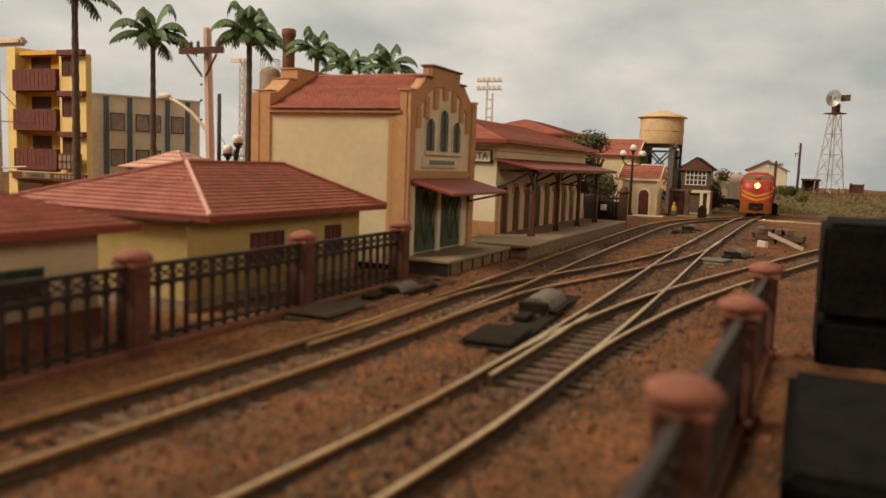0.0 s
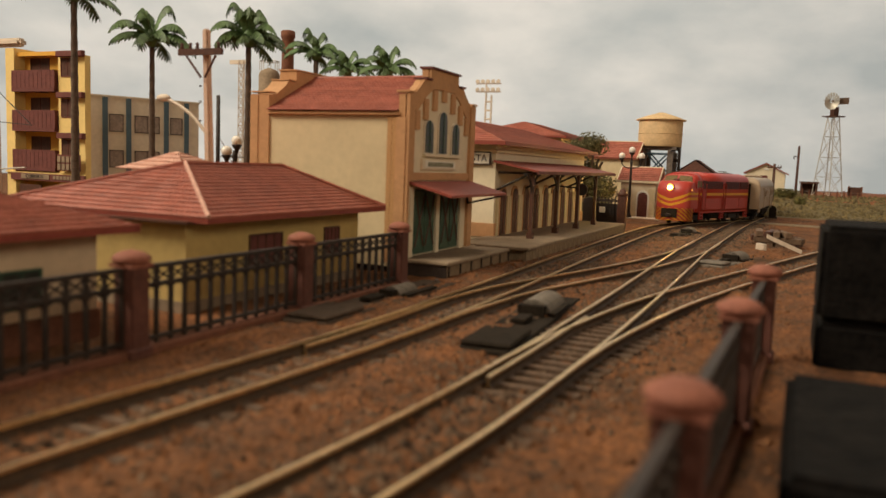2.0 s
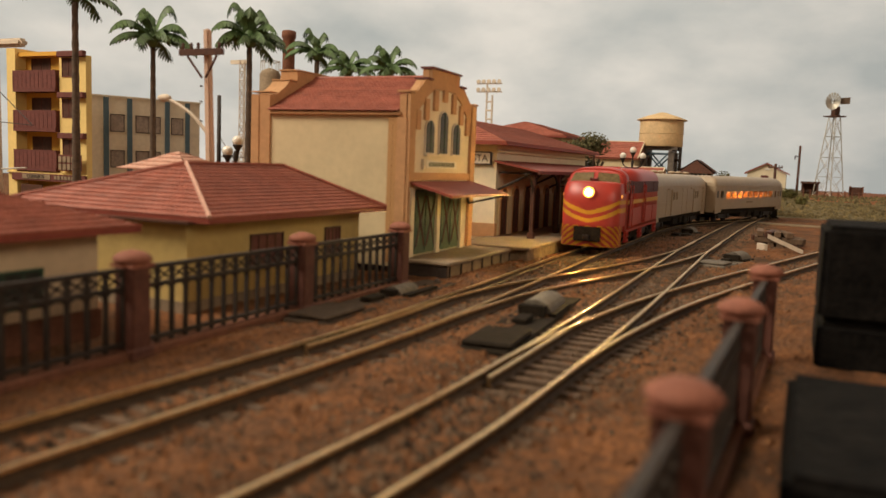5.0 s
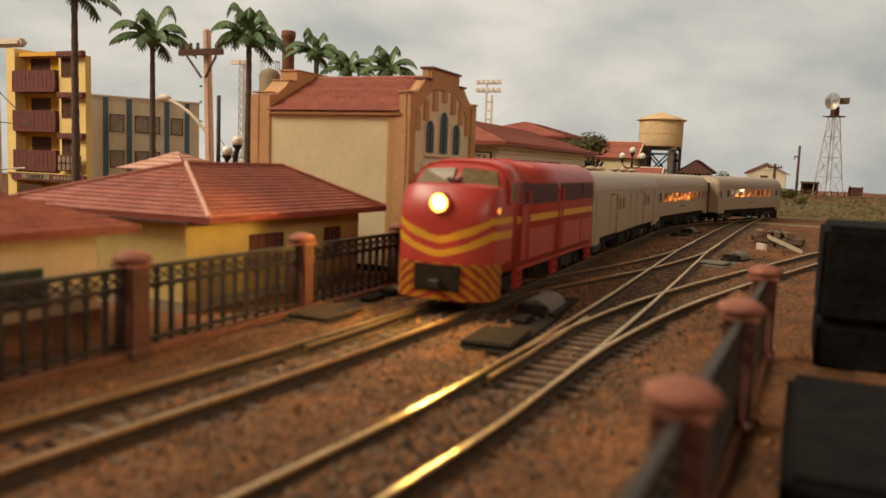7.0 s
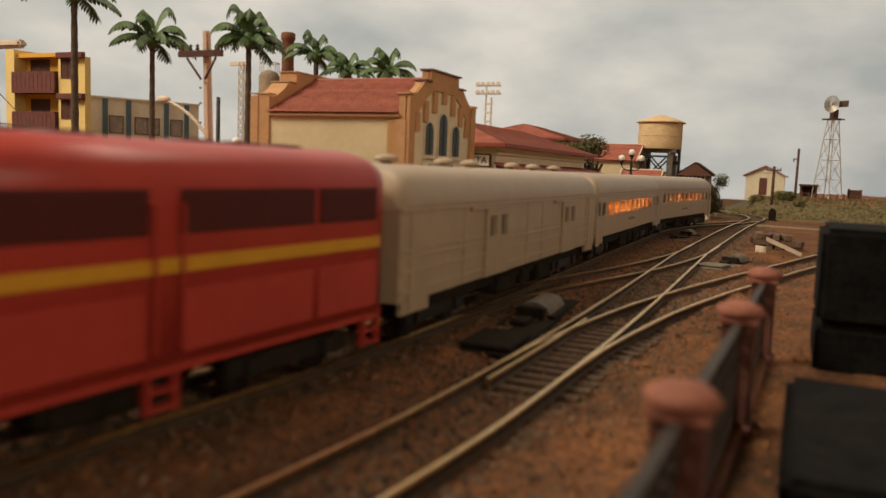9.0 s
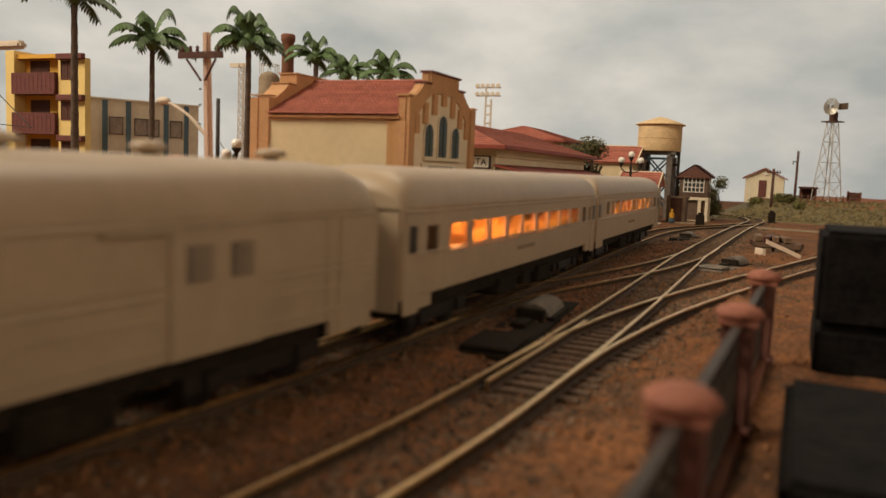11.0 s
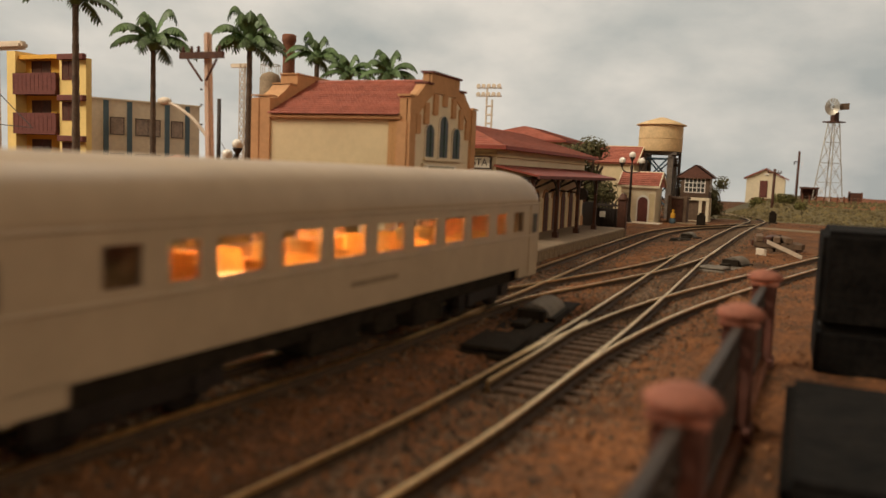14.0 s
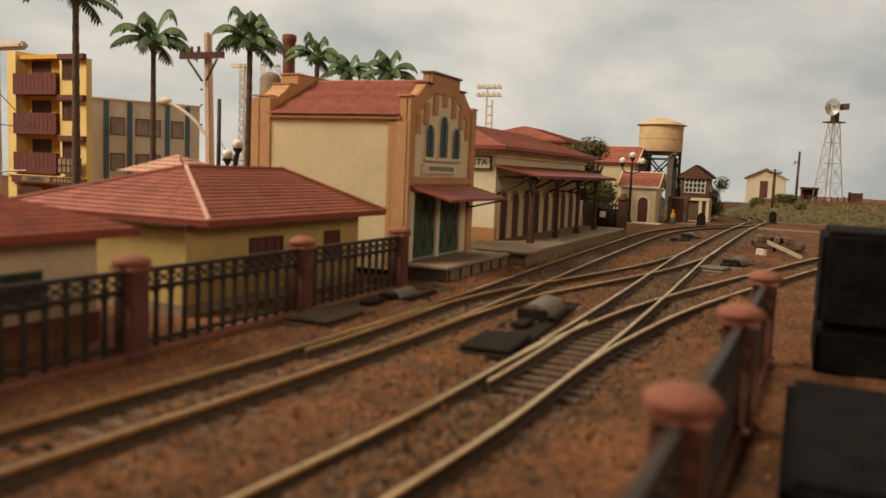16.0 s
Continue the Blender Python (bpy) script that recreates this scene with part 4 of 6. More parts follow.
def build_power_pole():
    p = thing("utility_pole", -0.2808, 0.33, -0.004, label="pale pink concrete utility pole with crossarm and street lamp", category="utility pole")
    bm = bmesh.new()
    prism(bm, [(-2.1, -2.1), (2.1, -2.1), (2.1, 2.1), (-2.1, 2.1)], "z", 0, 117)
    for v in bm.verts:
        if v.co.z > 50:
            v.co.x = v.co.x * 0.82 - 4.2
            v.co.y *= 0.82
    part("pole", bevelled(bm, 0.7, 2), "pole_pale", p)
    arm = part("crossarm", boxes((-19, 9, -4.6, -2.6, 103.4, 106.6)), "dark_wood", p)
    part("brace", bars([((-14, -3.6, 103), (-4.5, -3.6, 92)), ((5, -3.6, 103), (-2, -3.6, 92))], 0.6), "dark_wood", p)
    for x in (-17, -11.5, -7, 6.5):
        part("insulator", lathe(bmesh.new(), [(0.6, 106.6), (1.0, 107.4), (0.6, 108.2), (1.0, 109), (0.3, 109.8)], 8, (x, -3.6, 0)), "dark_wood", arm)
    pts = [(-4, 0, 64), (-9, 0, 69), (-15, 0, 74), (-22, 0, 78), (-28, 0, 80.5), (-31, 0, 81.2)]
    ar = part("lamp_arm", bars(list(zip(pts[:-1], pts[1:])), 0.9), "pale", p)
    bm = lathe(bmesh.new(), [(0.3, -4.8), (1.4, -3.6), (2.1, -0.8), (1.9, 2.2), (1.1, 4.0), (0.2, 4.4)], 12, (0, 0, 0), "x")
    bmesh.ops.translate(bm, vec=(-33, 0, 82), verts=bm.verts[:])
    part("lamp_head", bm, "pale", ar)
    for z in (70, 80, 88):
        part("bolt", bars([((-6.6, -1, z), (-7.6, -1, z))], 0.5), "iron", p)
    return p


build_power_pole()


def build_street_pole():
    p = thing("street_lamp", -0.5655, 0.42, -0.004, label="pale street lamp with a broad cobra head", category="street lamp")
    part("pole", lathe(bmesh.new(), [(2.4, 0), (2.2, 60), (1.7, 129)], 10), "pale", p)
    bm = bevelled(boxes((-12, 30, -4, 4, 128, 134)), 1.8, 2)
    part("lamp_head", bm, "pale", p)
    part("bracket", bars([((2, 0, 72), (38, 0, 70)), ((2, 0, 95), (36, 0, 71))], 0.35), "iron", p)
    part("lower_bracket", bars([((2, 0, 36), (30, 0, 38))], 0.7), "galv", p)
    q = thing("drain_pipe", -0.5735, 0.42, -0.004, label="thin dark pole beside the street lamp", category="pole")
    part("pole", lathe(bmesh.new(), [(1.6, 0), (1.6, 100)], 8), "iron", q)


build_street_pole()


def build_globe_lamp(x, y, z, height, globes, label, r=3.3):
    l = thing("globe_lamp", x, y, z, label=label, category="street lamp", group="globe street lamps")
    part("post", lathe(bmesh.new(), [(4.2, 0), (4.2, 2), (2.8, 4), (1.9, 8), (1.6, 14), (1.3, height - 12), (1.8, height - 9), (1.0, height - 6)], 12), "iron", l)
    for dx, dz in globes:
        pts = [(dx * math.sin(i / 5 * math.pi / 2), 0, height - 13 + dz + (7 if dx else 9) * (i / 5) ** 2 - 2) for i in range(6)]
        arm = part("arm", bars(list(zip(pts[:-1], pts[1:])), 0.75), "iron", l)
        t = pts[-1]
        part("holder", lathe(bmesh.new(), [(0.8, -1), (1.4, 1), (3.0, 3.4), (3.1, 4.2)], 12, (t[0], 0, t[2])), "iron", arm)
        prof = [(r * math.sin(math.pi * (0.18 + 0.82 * i / 10)), t[2] + 3.4 + r * 0.9 - r * math.cos(math.pi * (0.18 + 0.82 * i / 10))) for i in range(11)]
        part("globe", lathe(bmesh.new(), prof, 16, (t[0], 0, 0)), "globe", arm)
    return l


build_globe_lamp(-0.1743, 0.9057, -0.004, 72, ((-11, 0), (0, 4.5), (11, 0)), "black iron street lamp with three white globes", 3.7)
build_globe_lamp(-0.3225, 0.40, -0.004, 62, ((-6.2, -5), (1.6, 1.5)), "black iron street lamp with two white globes", 3.4)


def build_town_masts():
    m = thing("mast", -0.3357, 0.40, -0.004, label="slim black mast with stay wires", category="mast")
    part("pole", lathe(bmesh.new(), [(1.4, 0), (1.2, 90)], 8), "iron", m)
    part("stay", bars([((0, 0, 65), (22, 0, 38)), ((0, 0, 58), (18, 0, 44)), ((0, 0, 52), (22, 0, 52)), ((0, 0, 46), (22, 0, 46))], 0.25, 4), "grey_steel", m)
    t = thing("radio_mast", -0.555, 0.70, -0.004, label="slender pale lattice mast with crossbar on top", category="mast")
    rows = []
    for a in ((-3, -3), (3, -3), (0, 3)):
        rows.append(((a[0], a[1], 0), (a[0], a[1], 156)))
    for i in range(16):
        z = i * 9.6
        rows += [((-3, -3, z), (3, -3, z + 9.6)), ((3, -3, z), (0, 3, z + 9.6)), ((0, 3, z), (-3, -3, z + 9.6)), ((-3, -3, z), (3, -3, z))]
    part("lattice", bars(rows, 0.55, 4), "pale", t)
    part("head", boxes((-16, 8, -2, 2, 152, 156)), "pale", t)
    w = thing("silo", -0.520, 0.70, -0.004, label="weathered grey silo with railing on top", category="silo")
    part("drum", lathe(bmesh.new(), [(11, 0), (11, 140), (9, 144), (2, 147)], 18), "concrete", w)
    part("railing", bars([((10 * math.cos(a), 10 * math.sin(a), 144), (10 * math.cos(a), 10 * math.sin(a), 154)) for a in (i * math.pi / 4 for i in range(8))] + [((10 * math.cos(i * math.pi / 8), 10 * math.sin(i * math.pi / 8), 154), (10 * math.cos((i + 1) * math.pi / 8), 10 * math.sin((i + 1) * math.pi / 8), 154)) for i in range(16)], 0.5, 4), "galv", w)
    c = thing("chimney", -0.497, 0.70, -0.004, label="red-brown brick chimney behind the station", category="chimney")
    part("shaft", lathe(bmesh.new(), [(8, 0), (6.2, 165), (6.2, 176), (7.4, 178), (7.4, 184), (5.5, 185)], 12), "plinth", c)


build_town_masts()


def build_floodlight():
    f = thing("floodlight_mast", -0.5035, 1.30, -0.004, label="pale floodlight mast with two rows of lamps", category="floodlight")
    part("mast", bars([((-4, 0, 0), (-4, 0, 196)), ((8, 0, 0), (6, 0, 176)), ((-4, 0, 150), (8, 0, 150)), ((-4, 0, 165), (8, 0, 165)), ((-4, 0, 135), (8, 0, 135))], 1.7, 6), "pale", f)
    for z in (182, 196):
        rk = part("rack", boxes((-23, 23, -1, 1, z - 1, z + 1)), "pale", f)
        for i in range(5):
            part("lamp", lathe(bmesh.new(), [(1.2, 2), (2.4, 0), (4.0, -4), (3.4, -4.6)], 10, (-19 + i * 9.5, 0, z + 3), "y"), "pale", rk)
    return f


build_floodlight()

# ---- far end of the yard ----


def gabled(parent, x0, x1, y0, y1, z, zr, axis, over=4, material="tile", edge="ridge", is_open=False):
    """Two tiled slopes with the ridge along the axis, and pale verges."""
    bm = bmesh.new()
    if axis == "x":
        c = (y0 + y1) / 2
        tiled_face(bm, (x0 - over, y0 - over, z), (x1 + over, y0 - over, z), (x0 - over, c, zr), (x1 + over, c, zr), 3, 4.5)
        tiled_face(bm, (x1 + over, y1 + over, z), (x0 - over, y1 + over, z), (x1 + over, c, zr), (x0 - over, c, zr), 3, 4.5)
        lines = [((x, y, z), (x, c, zr)) for x in (x0 - over, x1 + over) for y in (y0 - over, y1 + over)] + [((x0 - over, c, zr), (x1 + over, c, zr))]
        prism(bm, [(y0 - over, z - 1.5), (y1 + over, z - 1.5), (c, zr - 1)], "x", x0 - over + 0.5, x1 + over - 0.5)
    else:
        c = (x0 + x1) / 2
        tiled_face(bm, (x1 + over, y0 - over, z), (x1 + over, y1 + over, z), (c, y0 - over, zr), (c, y1 + over, zr), 3, 4.5)
        tiled_face(bm, (x0 - over, y1 + over, z), (x0 - over, y0 - over, z), (c, y1 + over, zr), (c, y0 - over, zr), 3, 4.5)
        lines = [((x, y, z), (c, y, zr)) for y in (y0 - over, y1 + over) for x in (x0 - over, x1 + over)] + [((c, y0 - over, zr), (c, y1 + over, zr))]
        under = [(x1 + over, z - 0.4), (c, zr - 0.4), (x0 - over, z - 0.4), (x0 - over, z - 2.2), (c, zr - 2.2), (x1 + over, z - 2.2)] if is_open else [(x0 - over, z - 1.5), (x1 + over, z - 1.5), (c, zr - 1)]
        prism(bm, under, "y", y0 - over + 0.5, y1 + over - 0.5)
    part("roof_tiles", bm, material, parent)
    if edge:
        for p, q in lines:
            part("verge", bars([(p, q)], 0.9), edge, parent)


def build_crew_house():
    h = thing("house", 0, 0, -0.004, label="small cream house with red roof and arched brown door", category="house")
    part("wall", boxes((-190, -150, 932, 975, 0, 43)), "cream_lt", h)
    gabled(h, -190, -150, 932, 975, 43, 59, "x", 4, "tile", "cream_lt")
    part("eave_board", boxes((-195, -145, 927, 929, 40.6, 43.2)), "cream_lt", h)
    bm = bmesh.new()
    prism(bm, [(-164 + p[0], p[1]) for p in arch(11, 1, 30)], "y", 930.6, 932)
    d = part("door", bm, "maroon", h)
    bm = bmesh.new()
    prism(bm, [(-164 + p[0], p[1]) for p in arch(15, 1, 32.5)], "y", 931.2, 932.2)
    part("door_frame", bm, "white", d)
    for x in (-180, -153.5):
        part("wall_panel", boxes((x - 4.5, x + 2.5, 931.3, 932, 4, 34)), "cream", h)
    part("doorstep", bevelled(boxes((-190, -140, 900, 932, -0.5, 1.6)), 0.4, 1), "pale", h)
    sh = thing("shed", 0, 0, -0.004, label="dark board fence hut beside the cream house", category="shed")
    part("wall", boxes((-139, -119, 962, 985, 0, 29)), "dark_wood", sh)
    part("top", bevelled(boxes((-140.5, -117.5, 960, 987, 29, 31.5)), 0.6, 1), "grey_wood", sh)
    for x in (-138, -120):
        part("post", bevelled(boxes((x - 2, x + 2, 958, 962, 0, 33)), 0.5, 1), "grey_wood", sh)


build_crew_house()


def build_back_house():
    h = thing("house", 0, 0, -0.004, label="cream house with steep red roof behind the trees", category="house")
    part("wall", boxes((-250, -192, 1010, 1080, 0, 70)), "cream", h)
    gabled(h, -250, -192, 1010, 1080, 70, 92, "x", 5, "tile", "cream_lt")


def build_annex():
    h = thing("house", 0, 0, -0.004, label="taller cream house with orange-red hipped roof behind the station", category="house")
    part("wall", boxes((-316, -222, 778, 892, 0, 84)), "cream_lt", h)
    part("cornice", boxes((-318, -220, 776, 894, 81, 84)), "cream", h)
    hip_roof(h, -325, -214, 769, 901, 85.5, ((-270, 806), (-270, 864)), 101, ridge_material=None)


build_back_house()
build_annex()


def build_water_tower():
    t = thing("water_tower", -0.1700, 1.065, -0.004, label="ochre water tank with conical lid on steel legs", category="water tower")
    prof = [(27.5, 87), (27.8, 88), (27.8, 121), (27, 121.5)]
    tk = part("tank", lathe(bmesh.new(), prof, 32), "tank", t)
    part("hoop", lathe(bmesh.new(), [(27.9, 103), (28.2, 103.3), (28.2, 104.1), (27.9, 104.4)], 32), "tank", tk)
    part("lid", lathe(bmesh.new(), [(31.5, 120.6), (31.8, 121.6), (20, 126), (4, 131), (0.5, 131.6)], 32), "tank", t)
    part("bearer", boxes(*[(-24, 24, y - 2, y + 2, 83, 87) for y in (-17, 0, 17)], *[(x - 2, x + 2, -22, 22, 79.5, 83) for x in (-16, 16)]), "grey_steel", t)
    for x in (-17, 17):
        for y in (-17, 17):
            part("leg", boxes((x - 3.6, x + 3.6, y - 3.6, y + 3.6, 0, 80)), "grey_steel", t)
    for y in (-17, 17):
        rows = [((-13, y, 50), (13, y, 78)), ((13, y, 50), (-13, y, 78)), ((-13, y, 78), (13, y, 78)), ((-13, y, 49), (13, y, 49)), ((-13, y, 18), (13, y, 46)), ((13, y, 18), (-13, y, 46))]
        part("brace", bars(rows, 1.1, 6), "blue_strip", t)
    pipe = part("standpipe", bars([((27, -10, 0), (27, -10, 87)), ((18, -10, 70), (27, -10, 70)), ((18, -10, 84), (27, -10, 84))], 1.9, 8), "iron", t)
    return t


build_water_tower()


M["cabin_roof"] = mat("brown_cabin_roof", (0.14, 0.062, 0.042), 0.75, var=0.25, scale=150)


def build_signal_cabin():
    c = thing("signal_cabin", -0.119, 1.03, -0.004, label="grey-brown wooden signal cabin on pale arched base", category="signal box")
    # local x across the front, y to the back
    part("upper_room", boxes((-17, 17, 0, 34, 30, 56)), "grey_wood", c)
    bm = boxes((-16, 16, 4, 33, 0, 30))
    part("lower_room", bm, "grey_wood", c)
    for x in (-14.5, 8, 16.5):
        part("pillar", boxes((x - 1.8, x + 1.8, 0.2, 4, 0, 30)), "cream_lt", c)
    part("side_pillar", boxes((16, 18, 28, 33, 0, 30)), "cream_lt", c)
    part("lintel", boxes((-16.5, 18.5, -0.6, 4, 27, 30.6)), "cream_lt", c)
    part("base", boxes((-17.5, 19, -1, 34, -0.5, 2)), "cream_lt", c)
    gabled(c, -17, 17, 0, 34, 56, 71, "y", 5, M["cabin_roof"], None)
    fr = part("window", boxes(*[(-12 + i * 4.8 - 0.5, -12 + i * 4.8 + 0.5, -0.9, 0.3, 36.5, 55) for i in range(6)], *[(-12.5, 12.5, -0.8, 0.2, z, z + 1.0) for z in (36.5, 42.3, 48.2, 54)]), "white", c)
    part("pane", boxes((-12, 12, -0.3, 0.1, 37, 54.6)), "glass", fr)
    sw = part("window", boxes((17, 17.8, 8, 9, 38, 54), (17, 17.8, 24, 25, 38, 54), (17, 17.8, 9, 24, 38, 39), (17, 17.8, 9, 24, 53, 54)), "white", c)
    part("pane", boxes((17, 17.3, 9, 24, 39, 53)), "glass", sw)
    part("boarding", boxes(*[(-17.3, 17.3, -0.35, 0, z, z + 0.5) for z in (31.5, 33.5, 35.3)]), "dark_wood", c)
    return c


build_signal_cabin()


def build_bush(name, x, y, z, w, h, label, seed, n=900, leaf=2.6, material="bush", trunk=True):
    """Limbs and a ragged crown of many small tilted leaf clumps."""
    rng = random.Random(seed)
    b = thing(name, x, y, z, label=label, category="tree" if trunk else "bush")
    if trunk:
        rows = [((0, 0, -1), (rng.uniform(-1, 1), rng.uniform(-1, 1), h * 0.45))]
        for k in range(6):
            a = k * 1.05
            rows.append(((0, 0, h * rng.uniform(0.25, 0.42)), (w * 0.33 * math.cos(a), w * 0.33 * math.sin(a), h * rng.uniform(0.55, 0.8))))
        part("trunk", bars(rows, 1.2), "bark", b)
    verts, faces = [], []
    lobes = [(rng.uniform(-0.5, 0.5) * w * 0.6, rng.uniform(-0.5, 0.5) * w * 0.6, h * rng.uniform(0.35 if trunk else 0.1, 0.85), w * rng.uniform(0.16, 0.30)) for _ in range(14)]
    for _ in range(int(2.4 * n)):
        cx, cy, cz, r = rng.choice(lobes)
        d = Vector((rng.gauss(0, 1), rng.gauss(0, 1), rng.gauss(0, 1))).normalized()
        p = Vector((cx, cy, cz)) + d * r * rng.uniform(0.35, 1.1)
        p.z = max(0.5, min(h, p.z))
        u = d.cross(Vector((rng.uniform(-1, 1), rng.uniform(-1, 1), rng.uniform(-1, 1)))).normalized()
        v = (d + u * 0.4).cross(u).normalized()
        s = 0.62 * leaf * rng.uniform(0.5, 1.3)
        k = len(verts)
        verts += [tuple((p + e) * MM) for e in (u * s, v * s * 0.7, -u * s, -v * s * 0.7, d * s * 0.5)]
        faces += [(k, k + 1, k + 4), (k + 1, k + 2, k + 4), (k + 2, k + 3, k + 4), (k + 3, k, k + 4)]
    me = bpy.data.meshes.new("crown")
    me.from_pydata(verts, [], faces)
    me.materials.append(M[material])
    ob = new("crown", me)
    ob.parent = b
    return b


M["olive"] = mat("olive_foliage_flock", (0.14, 0.125, 0.04), 0.9, var=0.4, scale=250, bump=0.3, island=0.35)
build_bush("tree", -0.187, 0.76, -0.004, 40, 92, "dark green tree beside the passenger station", 11, 1400)
build_bush("tree", -0.208, 0.74, -0.004, 34, 84, "dark green tree beside the passenger station", 12, 1000)
build_bush("tree", -0.184, 0.80, -0.004, 34, 50, "low dark green tree behind the gate", 13, 900)
build_bush("bush", -0.108, 1.115, -0.004, 46, 58, "dense dark green bush behind the signal cabin", 14, 1400, trunk=False)
build_bush("bush", -0.150, 1.12, -0.004, 40, 66, "dense dark green bush between tower and cabin", 15, 900, trunk=False)
build_bush("bush", -0.020, 1.36, 0.008, 42, 24, "pale olive shrub on the bank", 16, 900, material="olive", trunk=False)
build_bush("bush", -0.062, 1.40, 0.008, 26, 16, "pale olive shrub on the bank", 17, 400, material="olive", trunk=False)
build_bush("bush", 0.004, 1.30, 0.004, 22, 18, "pale olive shrub on the bank", 18, 400, material="olive", trunk=False)


def build_gate():
    g = thing("gate", 0, 0, -0.004, label="dark iron gate with stone posts at the platform end", category="gate")
    for x in (-190, -150):
        po = part("post", bevelled(boxes((x - 4, x + 4, 744, 752, 0, 30)), 0.6, 1), "dark_wood", g)
        part("post_cap", lathe(bmesh.new(), [(5.2, 30), (5.2, 32), (3.5, 33.5), (3.4, 35), (1, 37)], 10, (x, 748, 0)), "dark_wood", po)
    part("gate_frame", boxes((-186, -154, 746.6, 748.6, 3, 4.6), (-186, -154, 746.6, 748.6, 24, 26), (-186, -154, 747, 748.2, 4.6, 22)), "iron", g)
    for i in range(11):
        part("bar", boxes((-185.2 + i * 3.1, -184 + i * 3.1, 747, 748.2, 4, 28)), "iron", g)
    part("side_panel", boxes((-178, -176, 690, 745, 0, 28), (-178, -176, 690, 692, 0, 31)), "iron", g)
    part("notice", boxes((-171, -165.5, 745.6, 746.4, 13.5, 19)), "sign_board", g, "small white notice with unreadable writing")


build_gate()


def build_hut():
    h = thing("hut", 0, 0, 0.0155, label="small cream gabled hut with brown door on the bank", category="house")
    part("wall", boxes((-89, -24, 1545, 1600, -4, 41)), "cream_lt", h)
    bm = bmesh.new()
    prism(bm, [(-89, 41), (-24, 41), (-56.5, 57)], "y", 1546, 1599)
    part("gable", bm, "cream_lt", h)
    gabled(h, -89, -24, 1545, 1600, 41, 59.5, "y", 5, "tile", None, True)
    part("door", boxes((-66, -53, 1543.6, 1545, 7, 37)), "maroon", h)
    part("doorstep", boxes((-78, -36, 1532, 1545, -4, 5)), "plinth", h)
    part("vent", boxes((-60, -52, 1544.2, 1545, 47, 50)), "white", h)


build_hut()


def build_windmill():
    w = thing("windmill", 0.0455, 1.55, 0.020, label="galvanised wind pump on a slender lattice tower", category="windmill")
    H = 138
    def corner(i, z):
        k = 17.5 - 11 * z / H
        return ((-k, k, k, -k)[i], (-k, -k, k, k)[i], z)
    for i in range(4):
        part("leg", bars([(corner(i, -6), corner(i, H))], 0.85), "galv", w)
    for a, b in ((0, 34), (34, 68), (68, 104), (104, H)):
        rows = []
        for i in range(4):
            j = (i + 1) % 4
            rows += [(corner(i, a), corner(j, b)), (corner(j, a), corner(i, b)), (corner(i, b), corner(j, b))]
        part("brace", bars(rows, 0.4, 4), "galv", w)
    part("platform", boxes((-14, 14, -12, 12, H, H + 2)), "dark_wood", w)
    hd = part("gearbox", bevelled(boxes((-4, 4, -6, 8, H + 2, H + 18), (-3, 3, -4, 4, H + 14, H + 30)), 0.8, 1), "dark_wood", w)
    rt = part("rotor", bars([((0, -9, H + 27), (0, 2, H + 27))], 1.6), "galv", w)
    for k in range(14):
        a = 2 * math.pi * k / 14
        c, s = math.cos(a), math.sin(a)
        bm = bmesh.new()
        vs = []
        for r, wd in ((3.5, 1.1), (14.5, 3.1)):
            for sg in (-1, 1):
                vs.append(bm.verts.new((r * c - sg * wd * s, -8 + sg * 1.1, H + 27 + r * s + sg * wd * c)))
        lo = [bm.verts.new(v.co + Vector((0, 0.5, 0))) for v in vs]
        for q in ((0, 1, 3, 2),):
            bm.faces.new([vs[i] for i in q])
            bm.faces.new([lo[i] for i in q[::-1]])
        for i, j in ((0, 1), (1, 3), (3, 2), (2, 0)):
            bm.faces.new((vs[i], vs[j], lo[j], lo[i]))
        part("blade", bm, "galv", rt)
    part("tail_vane", boxes((4, 22, 6, 7, H + 22, H + 33), (0, 22, 5.6, 7.2, H + 27, H + 28.4)), "grey_wood", hd)
    w.rotation_euler = (0, 0, radians(-38))
    return w


build_windmill()


